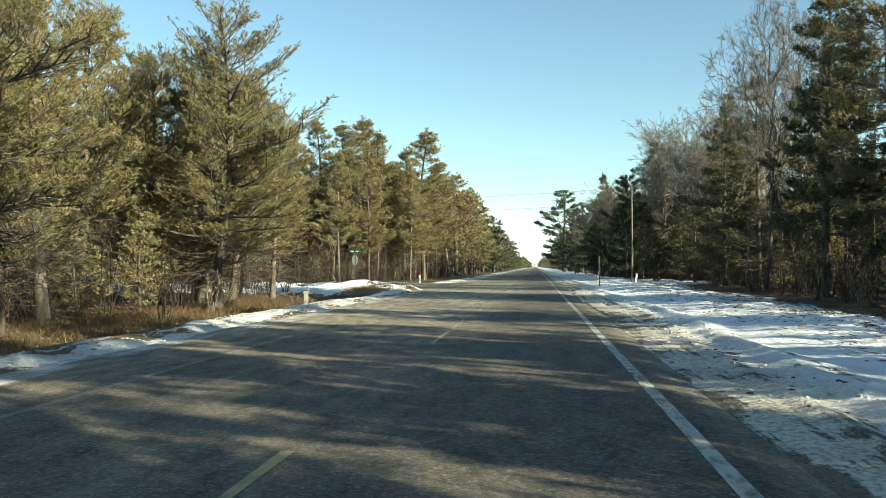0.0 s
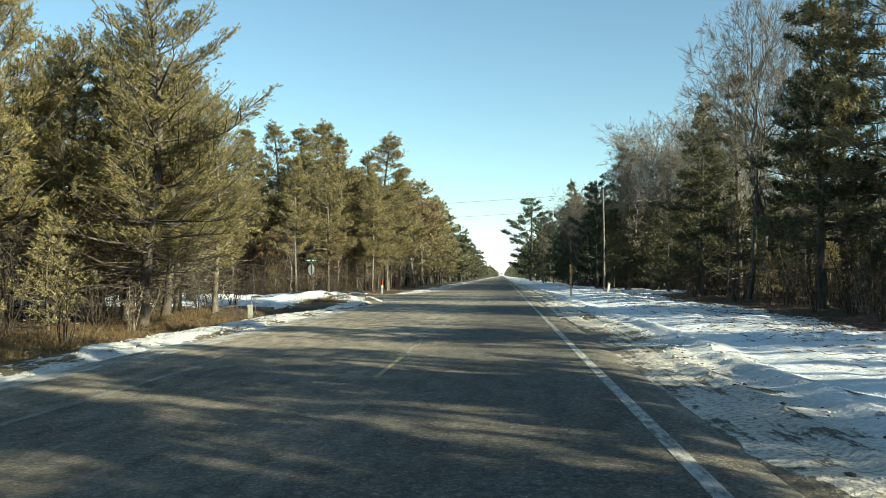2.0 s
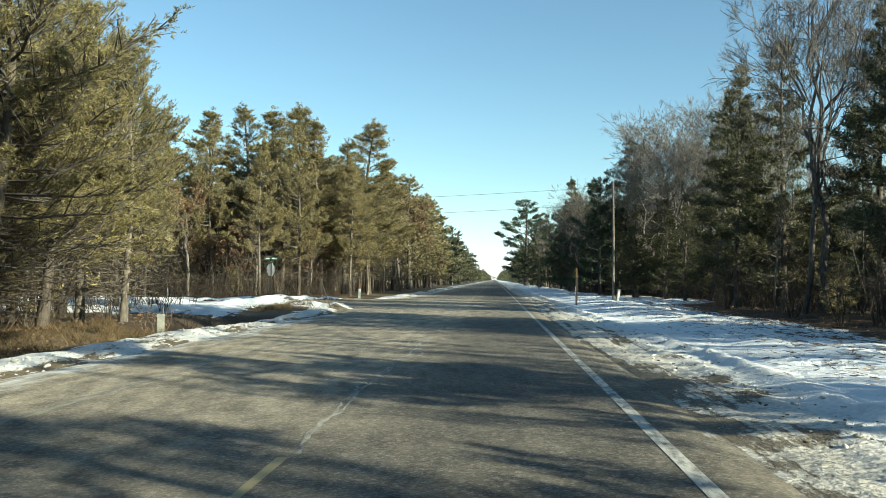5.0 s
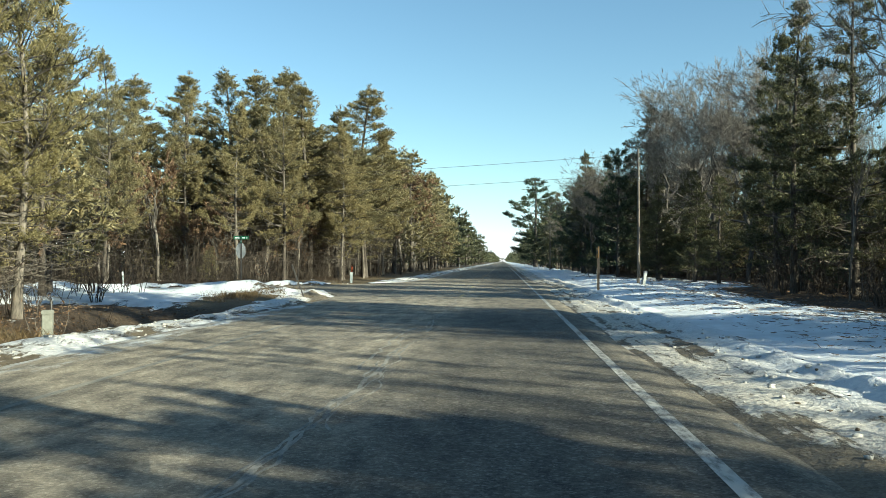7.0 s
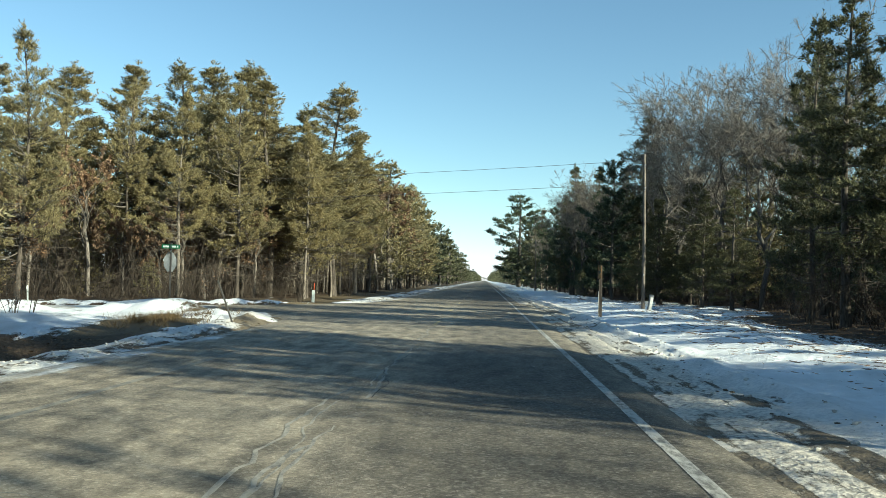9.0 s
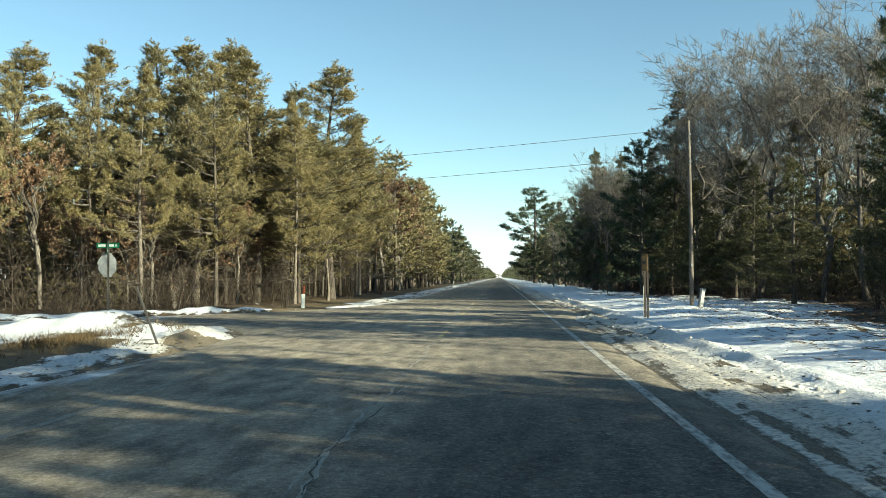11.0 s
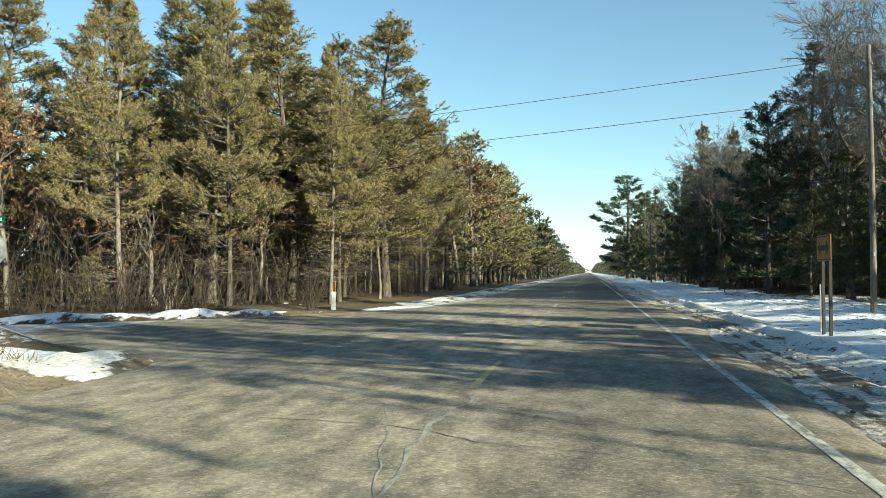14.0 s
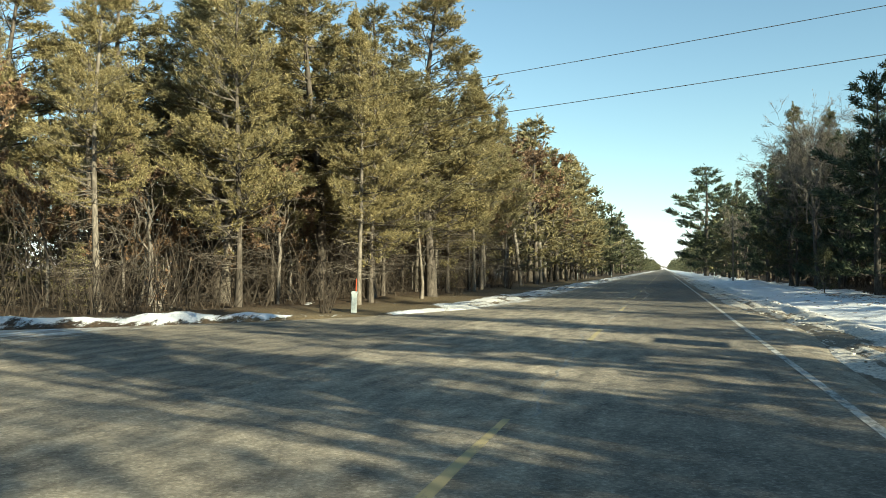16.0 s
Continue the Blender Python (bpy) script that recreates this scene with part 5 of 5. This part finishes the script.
def wire(a, b, sag, r=0.010):
    s = Shape()
    u = np.linspace(0, 1, 25)
    a, b = np.array(a), np.array(b)
    p = a + (b - a) * u[:, None]
    p[:, 2] -= sag * 4 * u * (1 - u)
    s.tube(p, np.full(25, r), 4)
    ob = part("overhead_wire", s.mesh("wire"), CABLE)
    tagged(ob, "thin overhead power line strung across the road", "power line", group="overhead wires")


def build_roadside():
    stop_sign(-12.87, 57.6)
    arrow_sign(4.70, 62.2)
    pedestal(-10.5, 36.7, 0.22, 0.16, 0.92, CREAM, (0, 0), "cream cable pedestal in dead grass beside the ditch", (1.15, STEEL, "thin dark stake"))
    pedestal(-10.45, 73.4, 0.18, 0.16, 0.72, WHITE_PVC, (0, 2), "white cable pedestal with an orange marker on the snow bank", (1.15, ORANGE, "orange marker stake"))
    pedestal(8.1, 68.3, 0.18, 0.16, 0.8, ALU, (0, 10), "grey leaning cable pedestal at the foot of the pole")
    stake(-7.75, 49.5, 1.4, (0, -21), STEEL, "leaning grey steel marker post in a heap of dirty snow", 0.036, False)
    stake(-19.2, 58.6, 1.1, (0, -3), WHITE_PVC, "white marker stake at the side road")
    utility_pole(7.95, 69.2, 8.2, (7.45, 6.25))
    utility_pole(6.9, 145, 7.6, (6.9, 5.8))
    utility_pole(-58, 92.5, 8.9, (8.3, 6.9))
    for z, far in ((8.05, 8.75), (6.85, 7.35)):
        wire((7.95, 69.0, z), (-58, 92.3, far), 0.7)
    for x, y in ((6.2, 168), (-10.7, 148), (6.0, 262), (-10.2, 205)):
        stake(x, y, 1.05, (0, 0), WHITE_PVC, "white roadside marker post in the snow", 0.10)
    # a bleached fallen branch at the wood's edge
    log = Shape()
    log.tube([(0, 0, -0.05), (-0.35, 0.1, 0.4), (-0.85, 0.15, 1.0)], [0.07, 0.06, 0.04], 7, True)
    log.tube([(-0.5, 0.12, 0.6), (-0.3, 0.2, 0.95)], [0.03, 0.015], 5, True)
    ob = thing("fallen_branch", (-18.2, 74.0, 0.1), 0, label="bleached broken branch leaning among the pines", category="branch")
    part("wood", log.mesh("branch", True), DEAD_WOOD, ob)


# ---------------------------------------------------------------- loose cover on the ground
def blades_on_ground(name, spots, height, width, lean, mat, label, category, seed, lie=False):
    rng = np.random.default_rng(seed)
    x, y = spots
    n = len(x)
    z = terrain(x, y)[0]
    base = np.stack([x, y, z - 0.01], 1)
    a = rng.uniform(0, 6.28, n)
    L = height * rng.uniform(0.4, 1.2, n)
    out = lean * rng.uniform(0.2, 1.2, n)
    tip = base + np.stack([np.cos(a) * out * L, np.sin(a) * out * L, L * (0.25 if lie else 1.0)], 1)
    me = blades_mesh(name, base, tip, width * rng.uniform(0.6, 1.4, n), rng)
    tagged(part(name, me, mat), label, category, kind="stuff")


def build_cover():
    rng = np.random.default_rng(77)
    # dead grass west of the road, in tussocks
    cx, cy = rng.uniform(-13.6, -9.6, 620), rng.uniform(6, 46, 620)
    keep = (cx < -9.7 - 0.4 * rng.random(620)) & (cy < 38 + rng.random(620))
    cx, cy = cx[keep], cy[keep]
    tx, ty = rng.normal(-10.4, 0.8, 60), rng.normal(50.8, 1.4, 60)
    cx, cy = np.r_[cx, tx], np.r_[cy, ty]
    k = 26
    gx = np.repeat(cx, k) + rng.normal(size=len(cx) * k) * 0.16
    gy = np.repeat(cy, k) + rng.normal(size=len(cx) * k) * 0.16
    blades_on_ground("dead_grass", (gx, gy), 0.26, 0.015, 1.1, STRAW, "straw-coloured dead grass in tussocks along the wood", "grass", 1)
    # fallen leaves along both woods' edges and bits of bark on the snow
    n = 15000
    y = rng.uniform(4, 100, n)
    x = wood_right(y) - 1.5 + rng.random(n) ** 1.3 * 9
    blades_on_ground("leaf_litter", (x, y), 0.11, 0.10, 1.2, RUST_LEAF, "brown fallen oak leaves at the edge of the wood", "leaves", 2, True)
    y = rng.uniform(4, 46, 7000)
    x = -10.2 - rng.random(7000) ** 1.4 * 8
    blades_on_ground("leaf_litter_west", (x, y), 0.11, 0.10, 1.2, RUST_LEAF, "brown fallen oak leaves among dead grass", "leaves", 3, True)
    n = 13000
    y = rng.uniform(4, 95, n)
    x = 5.0 + (wood_right(y) - 5.0) * rng.random(n) ** 0.7
    blades_on_ground("snow_debris", (x, y), 0.16, 0.03, 2.2, RUST_LEAF, "twigs and dead stalks scattered on the snow", "debris", 4, True)
    # clods of dirty snow thrown up along the road
    clods = Shape()
    ico = bmesh.new()
    bmesh.ops.create_icosphere(ico, subdivisions=1, radius=1)
    iv = np.array([v.co[:] for v in ico.verts])
    ifc = [tuple(v.index for v in f.verts) for f in ico.faces]
    ico.free()
    for _ in range(1500):
        u = rng.random()
        if u < 0.5:
            y = rng.uniform(4, 90)
            x = 3.3 + rng.normal() * 0.45
        else:
            y = rng.uniform(6, 48)
            x = float(left_edge(np.array([y]))[0]) - 0.7 + rng.normal() * 0.4
        s = 0.010 + 0.038 * rng.random() ** 2.5
        z = ground_z(x, y)
        v = iv * (s * rng.uniform(0.6, 1.4, 3) * np.array([1.2, 1.2, 0.6])) * rng.uniform(0.7, 1.3, (len(iv), 1))
        clods.add(v + np.array([x, y, z + s * 0.2]), ifc)
    soil = Shape()
    for _ in range(700):
        u = rng.random()
        if u < 0.6:
            y = rng.uniform(4, 90)
            x = 3.35 + rng.normal() * 0.35
        elif u < 0.85:
            x, y = rng.normal(-7.9, 0.9), rng.normal(50.2, 2.0)
        else:
            y = rng.uniform(6, 48)
            x = float(left_edge(np.array([y]))[0]) - 0.9 + rng.normal() * 0.5
        s = 0.008 + 0.022 * rng.random() ** 2.5
        v = iv * (s * rng.uniform(0.6, 1.4, 3) * np.array([1.3, 1.3, 0.6])) * rng.uniform(0.65, 1.35, (len(iv), 1))
        soil.add(v + np.array([x, y, ground_z(x, y) + s * 0.2]), ifc)
    me = soil.mesh("earth_clods", True)
    masked(me, snow=np.zeros(soil.n), straw=np.full(soil.n, 0.3), grit=np.full(soil.n, 0.2))
    tagged(part("earth_clods", me, GROUND), "dark clods of earth and gravel on the ploughed snow", "earth", kind="stuff")
    me = clods.mesh("snow_clods", True)
    masked(me, snow=np.full(clods.n, 0.95), straw=np.zeros(clods.n), grit=np.full(clods.n, 0.8))
    tagged(part("snow_clods", me, GROUND), "clods of dirty ploughed snow along the road edges", "snow", kind="stuff")


build_roadside()
build_cover()
